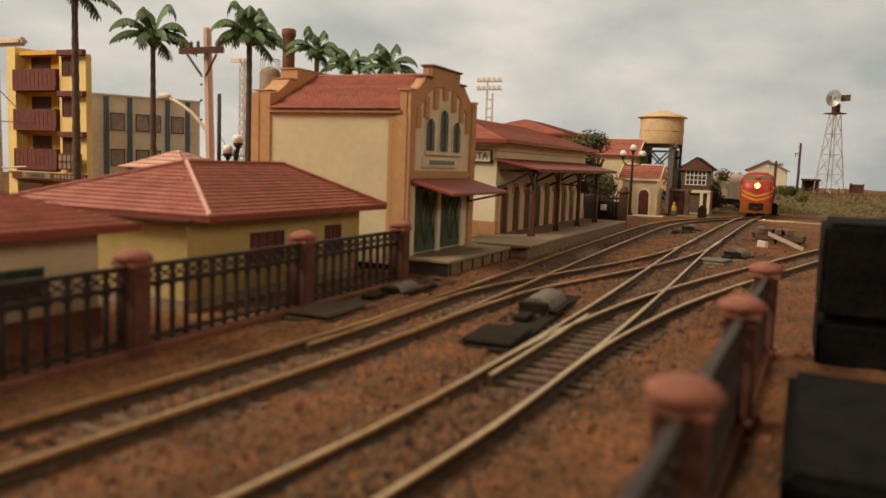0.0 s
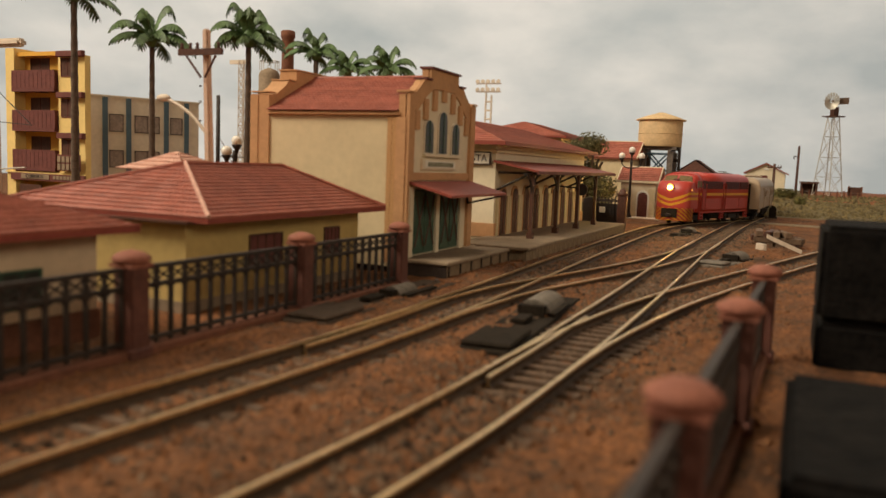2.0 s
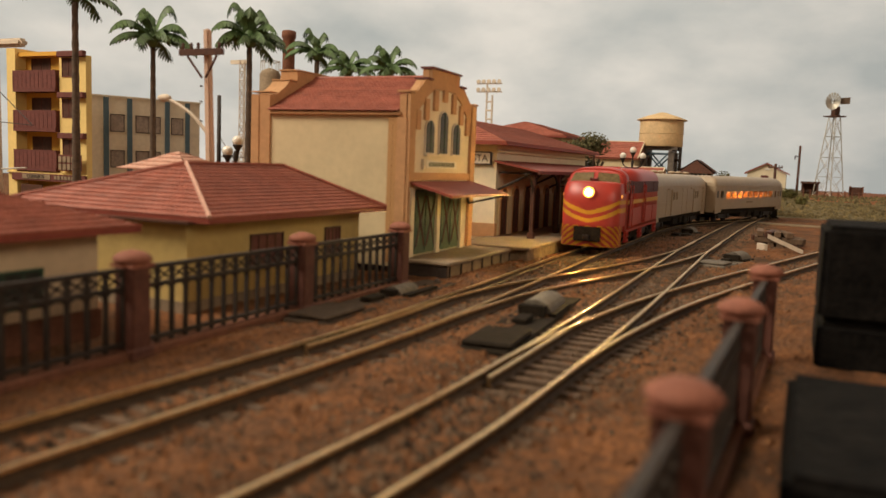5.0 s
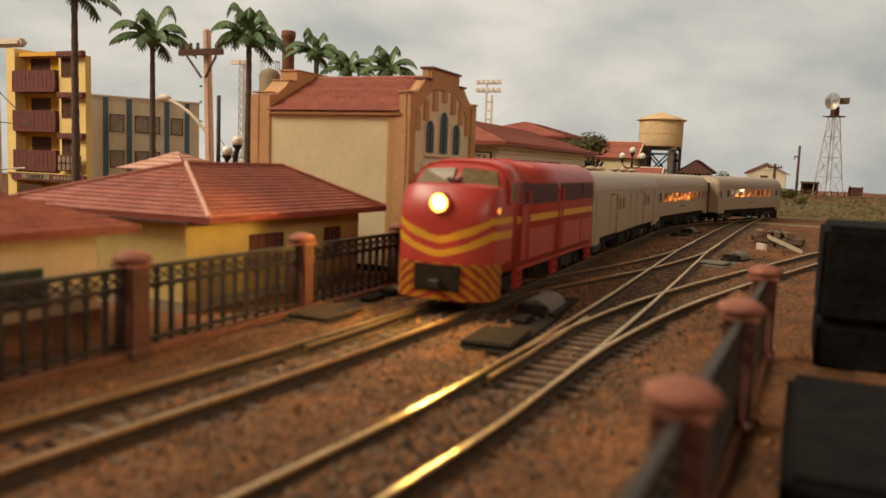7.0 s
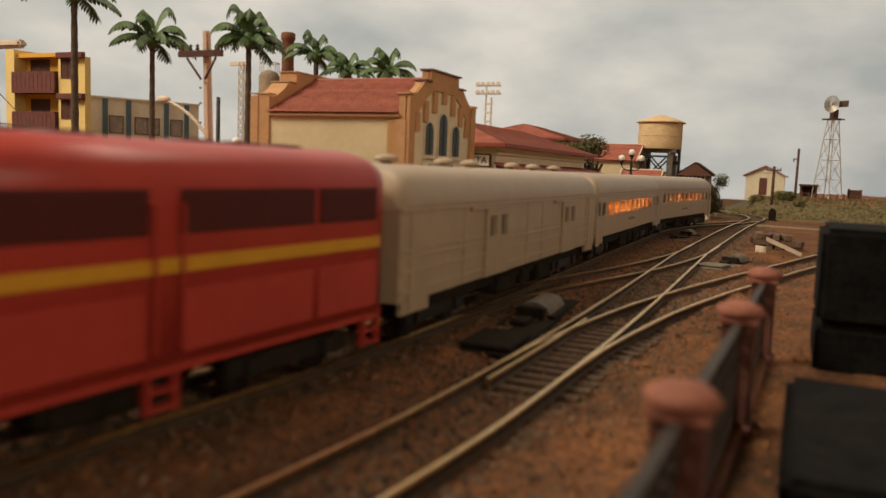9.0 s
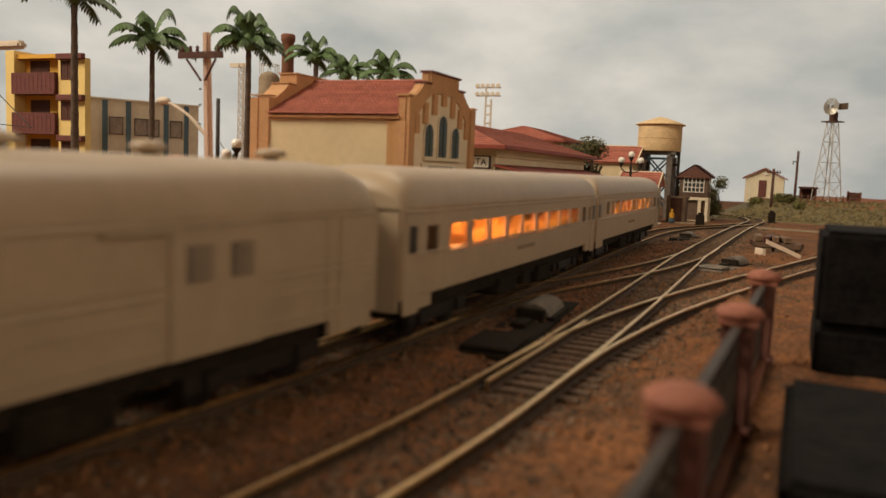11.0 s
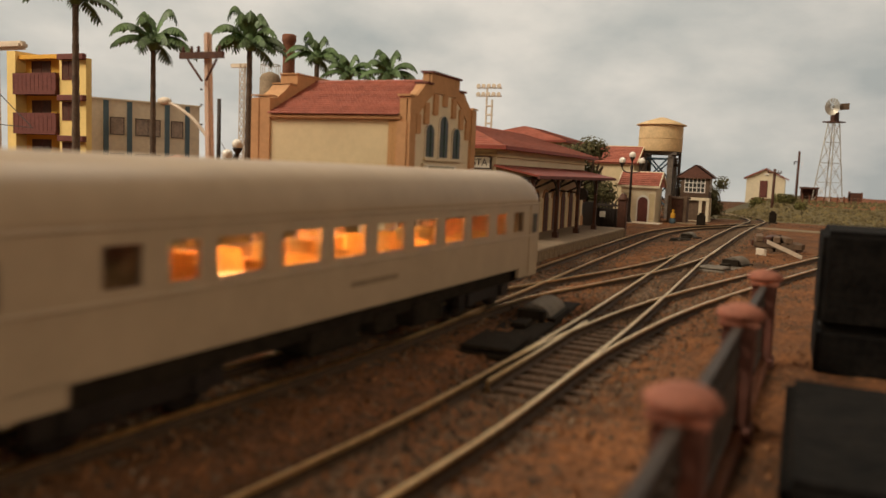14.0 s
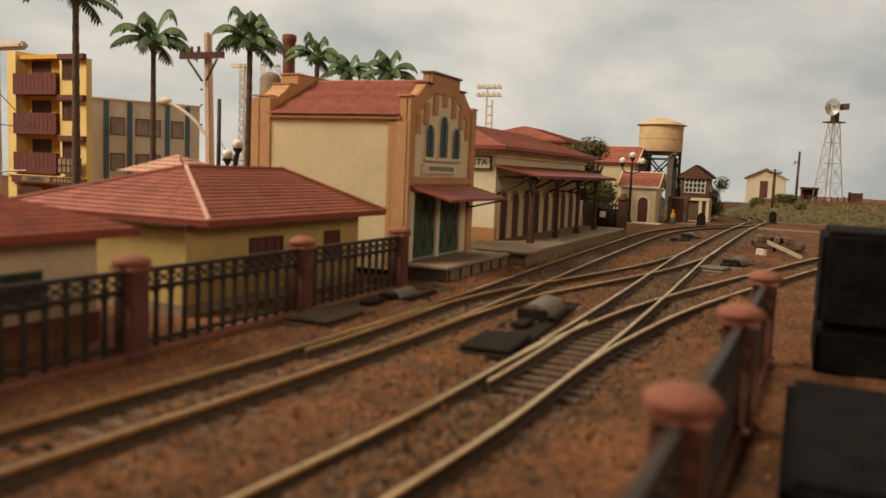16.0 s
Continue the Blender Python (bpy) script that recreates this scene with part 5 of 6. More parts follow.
def build_far_bits():
    for x, y, z, h, arm, lab in ((-0.0360, 1.30, 0.006, 64, True, "weathered wooden telegraph pole with crossarm"), (-0.005, 1.55, 0.018, 89, False, "bare dark wooden telegraph pole with a small lamp")):
        p = thing("telegraph_pole", x, y, z, label=lab, category="telegraph pole")
        part("pole", lathe(bmesh.new(), [(2.4, -6), (2.2, 20), (1.9, h)], 8), "dark_wood", p)
        if arm:
            part("crossarm", boxes((-10, 10, -2.4, -0.8, h - 7, h - 5)), "dark_wood", p)
            for q in (-9, -5, 5, 9):
                part("insulator", lathe(bmesh.new(), [(0.5, h - 5), (0.9, h - 4), (0.3, h - 2)], 6, (q, -1.6, 0)), "dark_wood", p)
        else:
            part("lamp", bars([((0, -1, h - 20), (-7, -1, h - 18)), ((-7, -1, h - 18), (-7, -1, h - 24))], 0.9), "iron", p)
    s = thing("shed", 0.0, 1.56, 0.018, label="small dark open shed on the bank", category="shed")
    part("roof", boxes((0, 32, -14, 14, 23, 26.5)), "dark_wood", s)
    part("wall", boxes((2, 30, 8, 12, 2, 23), (2, 5, -10, 8, 2, 23), (27, 30, -10, 8, 2, 23)), "dark_wood", s)
    part("leg", boxes((2, 5, -12, -9, -3, 23), (27, 30, -12, -9, -3, 23)), "dark_wood", s)
    t = thing("trough", 0.088, 1.53, 0.018, label="dark wooden tank on posts beside the windmill", category="tank")
    part("body", bevelled(boxes((-11, 8, -8, 8, 5, 20)), 0.8, 1), "dark_wood", t)
    part("post", boxes((-11, -8, -8, -5, -3, 22), (8, 11, -8, -5, -3, 21)), "plinth", t)
    f = thing("fence", 0, 0, 0, label="row of rough brown wooden fence posts on the bank", category="fence")
    rng = random.Random(8)
    for i in range(9):
        x = 0.006 + i * 0.0098
        z = ground_z(x, 1.375) * 1000
        part("post", bars([((x * 1000, 1375, z - 3), (x * 1000 + rng.uniform(-1, 1), 1375, z + rng.uniform(11, 14)))], 1.1), "plinth", f)
    part("wire", bars([((4, 1375, 0.024 * 1000 + 6), (88, 1375, 0.024 * 1000 + 6))], 0.25, 4), "grey_steel", f)


build_far_bits()

# ---- yard clutter ----


def build_switch_machine(x, y, rz, label, length=100, dusty="black", hump=1.0):
    s = thing("switch_machine", x, y, -0.0045, rz, label, "switch machine", "turnout motors")
    part("base_plate", bevelled(boxes((-8.2, 8.2, -length / 2, length / 2, 0, 2.4)), 0.5, 1), dusty, s)
    part("housing", bevelled(boxes((-7.5, 7.5, -length / 2 + 1.5, -length * 0.25, 2.6, 4.0)), 0.6, 1), dusty, s)
    bm = bmesh.new()
    prism(bm, [(6.2 * hump * math.cos(math.pi * i / 12), 2.4 + 5.2 * hump * math.sin(math.pi * i / 12)) for i in range(13)], "y", length * 0.06, length * (0.06 + 0.24 * hump))
    part("coil_cover", bm, "dusty_lt", s)
    part("coil_end", boxes((-4.6 * hump, 4.6 * hump, length * 0.02, length * 0.06, 2.6, 2.6 + 3.6 * hump)), "black", s)
    part("lever", bevelled(boxes((-3, 2, -length * 0.12, -length * 0.02, 2.6, 4.2), (5, 8, length * 0.05, length * 0.3, 2.6, 3.6)), 0.3, 1), "black", s)
    for yy in (-length * 0.46, length * 0.46):
        part("screw", lathe(bmesh.new(), [(1.2, 2.6), (1.2, 3.3), (0.8, 3.6)], 8, (0, yy, 0)), "grey_steel", s)
    return s


build_switch_machine(-0.0795, 0.252, 4.0, "black turnout motor between the tracks", 104, "black", 1.0)
build_switch_machine(-0.1385, 0.258, 0.5, "dusty dark turnout motor beside the fence", 106, "dusty", 0.62)
build_switch_machine(-0.0345, 0.495, -16, "dusty grey turnout motor beside the siding", 62, "dusty_lt")
build_switch_machine(-0.0850, 0.700, -4, "small black turnout motor by the station track", 60, "black")


def build_lineside():
    for x, y in ((-0.0955, 0.905), (-0.0285, 1.105)):
        b = thing("switch_stand", x, y, -0.0045, label="small black switch stand box beside the track", category="switch stand", group="switch stands")
        part("base", bevelled(boxes((-6, 6, -5, 5, 0, 3)), 0.5, 1), "black", b)
        part("box", bevelled(boxes((-4.4, 4.4, -3.6, 3.6, 3, 15)), 0.8, 2), "black", b)
        part("cap", boxes((-2.6, 2.6, -2.6, 2.6, 15, 17)), "black", b)
    rng = random.Random(5)
    for k in range(14):
        lay, i = divmod(k, 5)
        s = thing("sleeper", -0.020 + rng.uniform(-0.003, 0.003) + i * 0.006 - 0.004 * (lay == 2), 0.650 + rng.uniform(-0.004, 0.004), -0.0042 + lay * 0.0042, rng.uniform(-16, 16) + (90 if lay == 1 else 0), "dark old wooden sleeper in a loose pile", "sleeper", "pile of old sleepers")
        if lay == 1:
            s.location = (-0.012 + rng.uniform(-0.004, 0.004), 0.636 + i * 0.007, 0.0)
        part("timber", bevelled(boxes((-2.4, 2.4, -17, 17, 0, 4.2)), 0.4, 1), rng.choice(["sleeper", "dark_wood", "wood"]), s)
    w = thing("beam", -0.0165, 0.592, -0.0035, 12, "bare pale wooden beam leaning on the sleeper pile", "beam")
    bm = boxes((-1, 22, -1.6, 1.6, 0, 3.0))
    for v in bm.verts:
        v.co.z += (22 - v.co.x) * 0.42
    part("timber", bm, "pale", w)
    w = thing("beam", -0.0195, 0.588, -0.0035, 30, "short pale wooden prop beside the sleeper pile", "beam")
    part("timber", bevelled(boxes((-1.2, 1.2, -3, 8, 0, 6)), 0.3, 1), "pale", w)
    # level crossing boards
    c = thing("crossing", -0.06, 0.955, -0.0035, -8, "flat grey paved crossing over the tracks", "crossing", kind="structure")
    for x0, x1 in ((-70, -36), (12, 60), (60, 130)):
        part("paving", bevelled(boxes((x0, x1, -14, 14, 0, 1.6)), 0.3, 1), "platform_side", c)
    f = thing("model_figure", -0.132, 0.950, -0.004, label="tiny painted figure in yellow top, plain shape", category="figurine")
    bm = lathe(bmesh.new(), [(3.4, 0), (3.6, 5), (2.6, 7), (3.0, 9), (2.6, 12.5), (1.0, 13.6), (1.6, 15), (1.5, 16.6), (0.4, 17.4)], 10)
    fm = mesh_of("model_figure", bm, M["yellow"])
    fm.materials.append(M["blue_strip"])
    for pl in fm.polygons:
        pl.material_index = 1 if pl.center.z < 0.0072 else 0
    bpy.data.objects.remove(f)
    ob = tagged(new("model_figure", fm), "tiny painted figure in yellow top and blue legs", "figurine")
    ob.location = (-0.132, 0.950, -0.004)


build_lineside()


def build_foam_blocks():
    for x, y, z0, w, d, h, lab in ((0.0072, 0.236, -0.0046, 90, 46, 14, "rough black foam block at the edge of the yard"), (0.0070, 0.236, 0.0094, 90, 44, 26.4, "tall rough black foam block stacked on another")):
        b = thing("foam_block", x, y, z0, 0, lab, "block", "stacked foam blocks")
        part("block", bevelled(boxes((0, w, 0, d, 0.1, h - 0.1)), 1.6, 3), "foam", b)
    b = thing("foam_block", 0.0007, 0.106, -0.0046, 0, "rough black foam block close to the camera", "block", "stacked foam blocks")
    part("block", bevelled(boxes((0, 90, 0, 60, 0, 15.0)), 1.4, 3), "foam", b)


build_foam_blocks()

# ---- the train: things point along -y, their origin on the rail top ----


def body_section(half, floor, side, top, n=10):
    """Outline (x, z) of a car body: straight sides and an arched roof."""
    pts = [(half, floor), (half, side)]
    for i in range(1, n):
        a = math.pi / 2 * i / n
        pts.append((half * math.cos(a) ** 0.62, side + (top - side) * math.sin(a) ** 0.9))
    pts.append((0, top))
    return pts + [(-x, z) for x, z in pts[-2::-1]]


def loft(bm, sections):
    """Skin over equal-length rings of points."""
    rings = [[bm.verts.new(p) for p in s] for s in sections]
    n = len(rings[0])
    for a, b in zip(rings[:-1], rings[1:]):
        for i in range(n):
            bm.faces.new((a[i], a[(i + 1) % n], b[(i + 1) % n], b[i])).smooth = True
    bm.faces.new(rings[0][::-1])
    bm.faces.new(rings[-1])
    return bm


def bogie(parent, y, axles, half=9.0):
    bg = part("bogie", boxes((-12.5, -10.5, y - axles[-1] - 7, y + axles[-1] + 7, 4.2, 8.4), (10.5, 12.5, y - axles[-1] - 7, y + axles[-1] + 7, 4.2, 8.4), (-11, 11, y - 3, y + 3, 5, 10)), "wheel", parent)
    for a in axles:
        wh = part("wheel", lathe(bmesh.new(), [(1, -9.4), (5.4, -9.4), (5.6, -7.2), (1.2, -7.0), (1.2, 7.0), (5.6, 7.2), (5.4, 9.4), (1, 9.4)], 16, (0, y + a, 5.4), "x"), "wheel", bg)
        for sg in (-1, 1):
            part("axle_box", bevelled(boxes((sg * 12.5 - 1.2, sg * 12.5 + 1.2, y + a - 2, y + a + 2, 4, 8)), 0.3, 1), "wheel", bg)
    return bg


def plan(s):
    """Half-round plan of the nose: across and back, for s from -1 (side, at the cab) over 0 (front) to 1."""
    a = abs(s)
    sg = 1 if s > 0 else -1
    if a < 0.5:
        k = a / 0.5 * math.pi / 2
        x, y = 17.5 * math.sin(k) ** 0.82, 10.5 * (1 - math.cos(k) ** 0.72)
    else:
        x, y = 17.5, 10.5 + 23 * (a - 0.5) / 0.5
    return sg * x, y


def build_loco():
    L = 150.0
    t = thing("locomotive", 0, 0, 0, label="red diesel locomotive with yellow stripes and lit headlight", category="locomotive")
    half, floor, side, top = 17.6, 12.5, 42.8, 50.8
    sec = body_section(half, floor, side, top)

    def ring(y, sx, f, z_top, lean=0.0):
        k = (z_top - f) / (top - floor)
        return [(x * sx, y + lean * max(0, (z - 30) / 20), f + (z - floor) * k) for x, z in sec]
    # hood behind the cab
    bm = loft(bmesh.new(), [ring(26, 1, floor, top), ring(80, 1, floor, top), ring(L - 4, 1, floor, top), ring(L - 0.5, 0.985, floor, top - 0.6)])
    part("body", bm, "loco_red", t)
    # cab, its raked windscreen and the rounded nose
    bm = bmesh.new()
    cab = []
    for y, sx, zt in ((34, 1.0, 50.8), (24, 0.995, 50.6), (18.5, 0.985, 49.8)):
        cab.append(ring(y, sx, 12, zt))
    loft(bm, cab)
    part("cab", bm, "loco_red", t)
    bm = loft(bmesh.new(), [ring(19.5, 0.985, 12, 49.6), ring(17.0, 0.975, 12, 47.9), ring(13.0, 0.965, 12, 42.2)])
    part("windscreen_frame", bm, "loco_red", t)
    # nose: a rounded front with two yellow chevrons worked into its skin
    bm = bmesh.new()
    NU, NZ = 96, 84
    grid = []
    for j in range(NZ + 1):
        v = j / NZ
        z = 15.4 + 26.2 * min(1.0, v / 0.93)
        back = 0.0 if z < 30 else 4.4 * ((z - 30) / 11.8) ** 1.9
        shrink = 1.0 if z < 33 else 1.0 - 0.045 * ((z - 33) / 8.8) ** 2
        if v > 0.93:
            q = (v - 0.93) / 0.07
            back += 10.5 * q
            z += 0.5 * q
        row = []
        for i in range(NU + 1):
            x, y = plan(-1 + 2 * i / NU)
            row.append(bm.verts.new((x * shrink, min(33, y * (1 - back / 40) + back), z - 0.9 * (abs(x) / 17.5) ** 4 * max(0, (z - 34) / 8))))
        grid.append(row)
    for j in range(NZ):
        for i in range(NU):
            f = bm.faces.new((grid[j][i], grid[j][i + 1], grid[j + 1][i + 1], grid[j + 1][i]))
            f.smooth = True
            s_ = abs(-1 + 2 * (i + 0.5) / NU)
            z = f.calc_center_median().z
            dip = 6.4 * max(0.0, 1 - s_ / 0.38)
            if abs(z - (29.9 - dip)) < 1.25 or (abs(z - (25.1 - dip)) < 1.25 and s_ < 0.95):
                f.material_index = 1
    no = part("nose", bm, "loco_red", t)
    no.data.materials.append(M["yellow"])
    # windscreens and cab windows
    for sg in (-1, 1):
        bm = bmesh.new()
        a = [bm.verts.new(p) for p in ((sg * 1.4, 12.0, 41.6), (sg * 15.2, 13.2, 41.4), (sg * 13.2, 16.8, 46.6), (sg * 1.4, 15.6, 47.3))]
        b = [bm.verts.new((v.co.x, v.co.y + 1.2, v.co.z - 0.6)) for v in a]
        bm.faces.new(a)
        bm.faces.new(b[::-1])
        for i in range(4):
            bm.faces.new((a[i], a[(i + 1) % 4], b[(i + 1) % 4], b[i]))
        part("windscreen", bm, M["cab_glass"], t)
        s = sg * 17.3
        part("cab_window", bevelled(boxes((min(s, s + sg * 0.6), max(s, s + sg * 0.6), 18.5, 30, 36.0, 42.5)), 0.2, 1), M["cab_glass"], t)
        part("cab_window_frame", boxes(*[(min(s, s + sg * 0.85), max(s, s + sg * 0.85), *r) for r in ((17.7, 18.6, 35.2, 43.3), (29.9, 30.8, 35.2, 43.3), (18.6, 29.9, 35.2, 36.1), (18.6, 29.9, 42.4, 43.3), (23.9, 24.7, 36.1, 42.4))]), "loco_red", t)
        e = sg * 17.6
        part("door", boxes((min(e, e + sg * 0.5), max(e, e + sg * 0.5), 35, 43, 14, 43)), "loco_dark", t)
        part("door_panel", boxes((min(e, e + sg * 0.7), max(e, e + sg * 0.7), 36, 42, 14.5, 35)), "loco_red", t)
        for y in (26.4, 35.6, 78.5, 84.5):
            part("grab_rail", bars([((e + sg * 1.4, y, 15), (e + sg * 1.4, y, 40)), ((e, y, 15.5), (e + sg * 1.4, y, 15.5)), ((e, y, 39.5), (e + sg * 1.4, y, 39.5))], 0.35, 5), "loco_red", t)
        for y0, y1 in ((38, 78), (85, 122), (124, 146)):
            gr = part("grille", boxes((min(e, e + sg * 0.35), max(e, e + sg * 0.35), y0, y1, 34.8, 42.4)), "loco_dark", t)
            part("grille_slat", boxes(*[(min(e, e + sg * 0.7), max(e, e + sg * 0.7), y0, y1, z, z + 0.5) for z in (35.6, 37, 38.4, 39.8, 41.2)]), "loco_dark", gr)
        for y0, y1 in ((38, 77.5), (85.5, 122), (124, 147)):
            part("side_panel", boxes((min(e, e + sg * 0.3), max(e, e + sg * 0.3), y0, y1, 14.5, 25.4)), "loco_red", t)
        part("stripe", boxes((min(e, e + sg * 0.42), max(e, e + sg * 0.42), 24.5, 148, 28.3, 30.9)), "yellow", t)
        part("skirt", boxes((min(e * 0.985, e * 0.93), max(e * 0.985, e * 0.93), 30, 148, 11, 14)), "loco_red", t)
        for y in (30.5, 81.5, 146):
            st = part("step", boxes((min(e * 0.9, e * 1.0), max(e * 0.9, e * 1.0), y - 3.5, y - 2.7, 4.5, 13.5), (min(e * 0.9, e), max(e * 0.9, e), y + 2.7, y + 3.5, 4.5, 13.5), *[(min(e * 0.86, e), max(e * 0.86, e), y - 3, y + 3, z, z + 0.6) for z in (5, 8, 11)]), "loco_red", t)
        part("marker_light", lathe(bmesh.new(), [(1.3, -1), (1.3, 0.3), (0.9, 0.9), (0.2, 1.1)], 10, (sg * 16.9, 9.5, 33.5), "x") if sg > 0 else lathe(bmesh.new(), [(0.2, -1.1), (0.9, -0.9), (1.3, -0.3), (1.3, 1)], 10, (sg * 16.9, 9.5, 33.5), "x"), "amber", t)
    # pilot with warning stripes
    bm = bmesh.new()
    grid = []
    for j in range(25):
        z = 3.5 + 12.4 * j / 24
        grid.append([bm.verts.new((plan(-0.60 + 1.20 * i / 80)[0] * 1.0, plan(-0.60 + 1.20 * i / 80)[1] - 0.4, z)) for i in range(81)])
    for j in range(24):
        for i in range(80):
            f = bm.faces.new((grid[j][i], grid[j][i + 1], grid[j + 1][i + 1], grid[j + 1][i]))
            c = f.calc_center_median()
            run = abs(-0.60 + 1.20 * (i + 0.5) / 80) * 30
            if (run + c.z) % 3.6 < 1.8:
                f.material_index = 1
    bmesh.ops.solidify(bm, geom=bm.faces[:], thickness=0.9)
    pil = part("pilot", bm, "loco_red", t, "red front pilot with orange warning stripes")
    pil.data.materials.append(M["yellow"])
    part("coupler_pocket", boxes((-8.0, 8.0, -0.75, 4, 6.6, 15.2)), "black", pil)
    part("coupler", bevelled(boxes((-2, 2, -3.4, 3, 7.2, 10.4)), 0.5, 1), "wheel", pil)
    # headlight
    hl = part("headlight_ring", lathe(bmesh.new(), [(3.4, -1.4), (3.6, -1.2), (3.6, 1.5), (3.0, 1.6)], 20, (0, 0.5, 35.6), "y"), "loco_red", t)
    part("reflector", lathe(bmesh.new(), [(0.4, -1.2), (2.0, -1.5), (3.1, -1.7), (3.3, -1.2)], 20, (0, 0.5, 35.6), "y"), "headlens", hl)
    part("headlight", lathe(bmesh.new(), [(0.3, -2.2), (0.8, -2.0), (1.05, -1.4)], 16, (0, 0.5, 35.6), "y"), "headlamp", hl)
    part("horn", bars([((-1.6, 11.4, 43.0), (1.6, 11.4, 42.8)), ((-2.4, 10.9, 43.6), (-1.6, 11.8, 42.8)), ((2.4, 10.9, 43.6), (1.6, 11.8, 42.8))], 0.8), "loco_dark", t)
    for y in (62, 76, 104, 118, 132):
        part("roof_fan", lathe(bmesh.new(), [(5.2, 49.6), (5.2, 51.0), (4.4, 51.4), (0.4, 51.6)], 14, (0, y, 0)), "loco_dark", t)
    part("roof_hatch", bevelled(boxes((-9, 9, 44, 56, 49.2, 51.2)), 0.5, 1), "loco_red", t)
    part("frame", boxes((-11, 11, 2, 148, 9, 13.6)), "black", t)
    part("fuel_tank", bevelled(boxes((-13.5, 13.5, 62, 90, 4.5, 12)), 1.5, 2), "black", t)
    bogie(t, 27, (-13, 13))
    bogie(t, 122, (-13, 13))
    # the nose and the cab stand ahead of the hood by a little
    ahead = {"cab": -3, "windscreen_frame": -3, "windscreen": -3, "cab_window": -3, "cab_window_frame": -3, "horn": -3, "door": -6, "door_panel": -6,
             "nose": -4, "marker_light": -4, "pilot": -4, "coupler_pocket": -4, "coupler": -4, "headlight_ring": -4, "reflector": -4, "headlight": -4}
    for ob in t.children_recursive:
        ob.data.transform(Matrix.Translation((0, ahead.get(ob.name.split(".")[0], 0) * MM, 0)))
    return t


M["cab_glass"] = mat("cab_glass", (0.17, 0.125, 0.06), 0.25, var=0.3, scale=120, bump=0, spec=0.25)
M["int_wall"] = mat("coach_partition", (0.45, 0.25, 0.10), 0.8, var=0.3, scale=150)
COACH_L = 226.0


def coach_ring(y, half=17.4, floor=11.0, side=38, top=48.2, k=1.0):
    return [(x * k, y, z) for x, z in body_section(half, floor, side, top)]


def coach_common(t, floor=11.0):
    L = COACH_L
    # arched roof, rounded down at both ends
    def roof(y, drop, k):
        sec = [(x, z) for x, z in body_section(17.5, 36.5, 38, 48.2)]
        return [(x * k, y, 36.5 + (z - 36.5) * drop) for x, z in sec]
    rows = [roof(0.4, 0.45, 0.94), roof(1.6, 0.68, 0.97), roof(4, 0.86, 0.99), roof(8, 0.96, 1), roof(14, 1, 1), roof(L / 2, 1, 1), roof(L - 14, 1, 1), roof(L - 8, 0.96, 1), roof(L - 4, 0.86, 0.99), roof(L - 1.6, 0.68, 0.97), roof(L - 0.4, 0.45, 0.94)]
    part("roof", loft(bmesh.new(), rows), "coach", t)
    part("frame", boxes((-14, 14, 6, L - 6, 8.5, floor + 0.4)), "black", t)
    for y0, y1, z in ((84, 104, 4.5), (112, 122, 5.0), (132, 150, 3.8)):
        part("underfloor_box", bevelled(boxes((-15.5, 15.5, y0, y1, z, 10.5)), 0.6, 1), "black", t)
    for y in (38, L - 38):
        bogie(t, y, (-14, 14))
    for y in (-2.0, L - 1.6):
        part("gangway", bevelled(boxes((-7.5, 7.5, y, y + 3.6, 9, 41)), 0.5, 1), "black", t, "dark gangway bellows")
    for e in (-17.4, 17.4):
        sg = 1 if e > 0 else -1
        for y0, y1 in ((3, 20), (L - 20, L - 3)):
            part("step_skirt", boxes((min(e, e - sg * 1.2), max(e, e - sg * 1.2), y0, y1, floor - 3.4, floor + 0.6)), "coach", t)
        for z in (floor + 11, 36.2):
            part("belt_moulding", bevelled(boxes((min(e, e + sg * 0.45), max(e, e + sg * 0.45), 1.5, L - 1.5, z, z + 0.8)), 0.15, 1), "coach", t)


def side_with_openings(t, sg, openings, z0, z1, floor=11.0, side=37.2):
    """A side wall out of a lower and an upper band with the piers between its openings."""
    L = COACH_L
    e0, e1 = (16.4, 17.4) if sg > 0 else (-17.4, -16.4)
    rows = [(e0, e1, 0.8, L - 0.8, floor, z0), (e0, e1, 0.8, L - 0.8, z1, side)]
    y = 0.8
    for a, b in openings:
        rows.append((e0, e1, y, a, z0, z1))
        y = b
    rows.append((e0, e1, y, L - 0.8, z0, z1))
    part("side_wall", boxes(*rows), "coach", t)


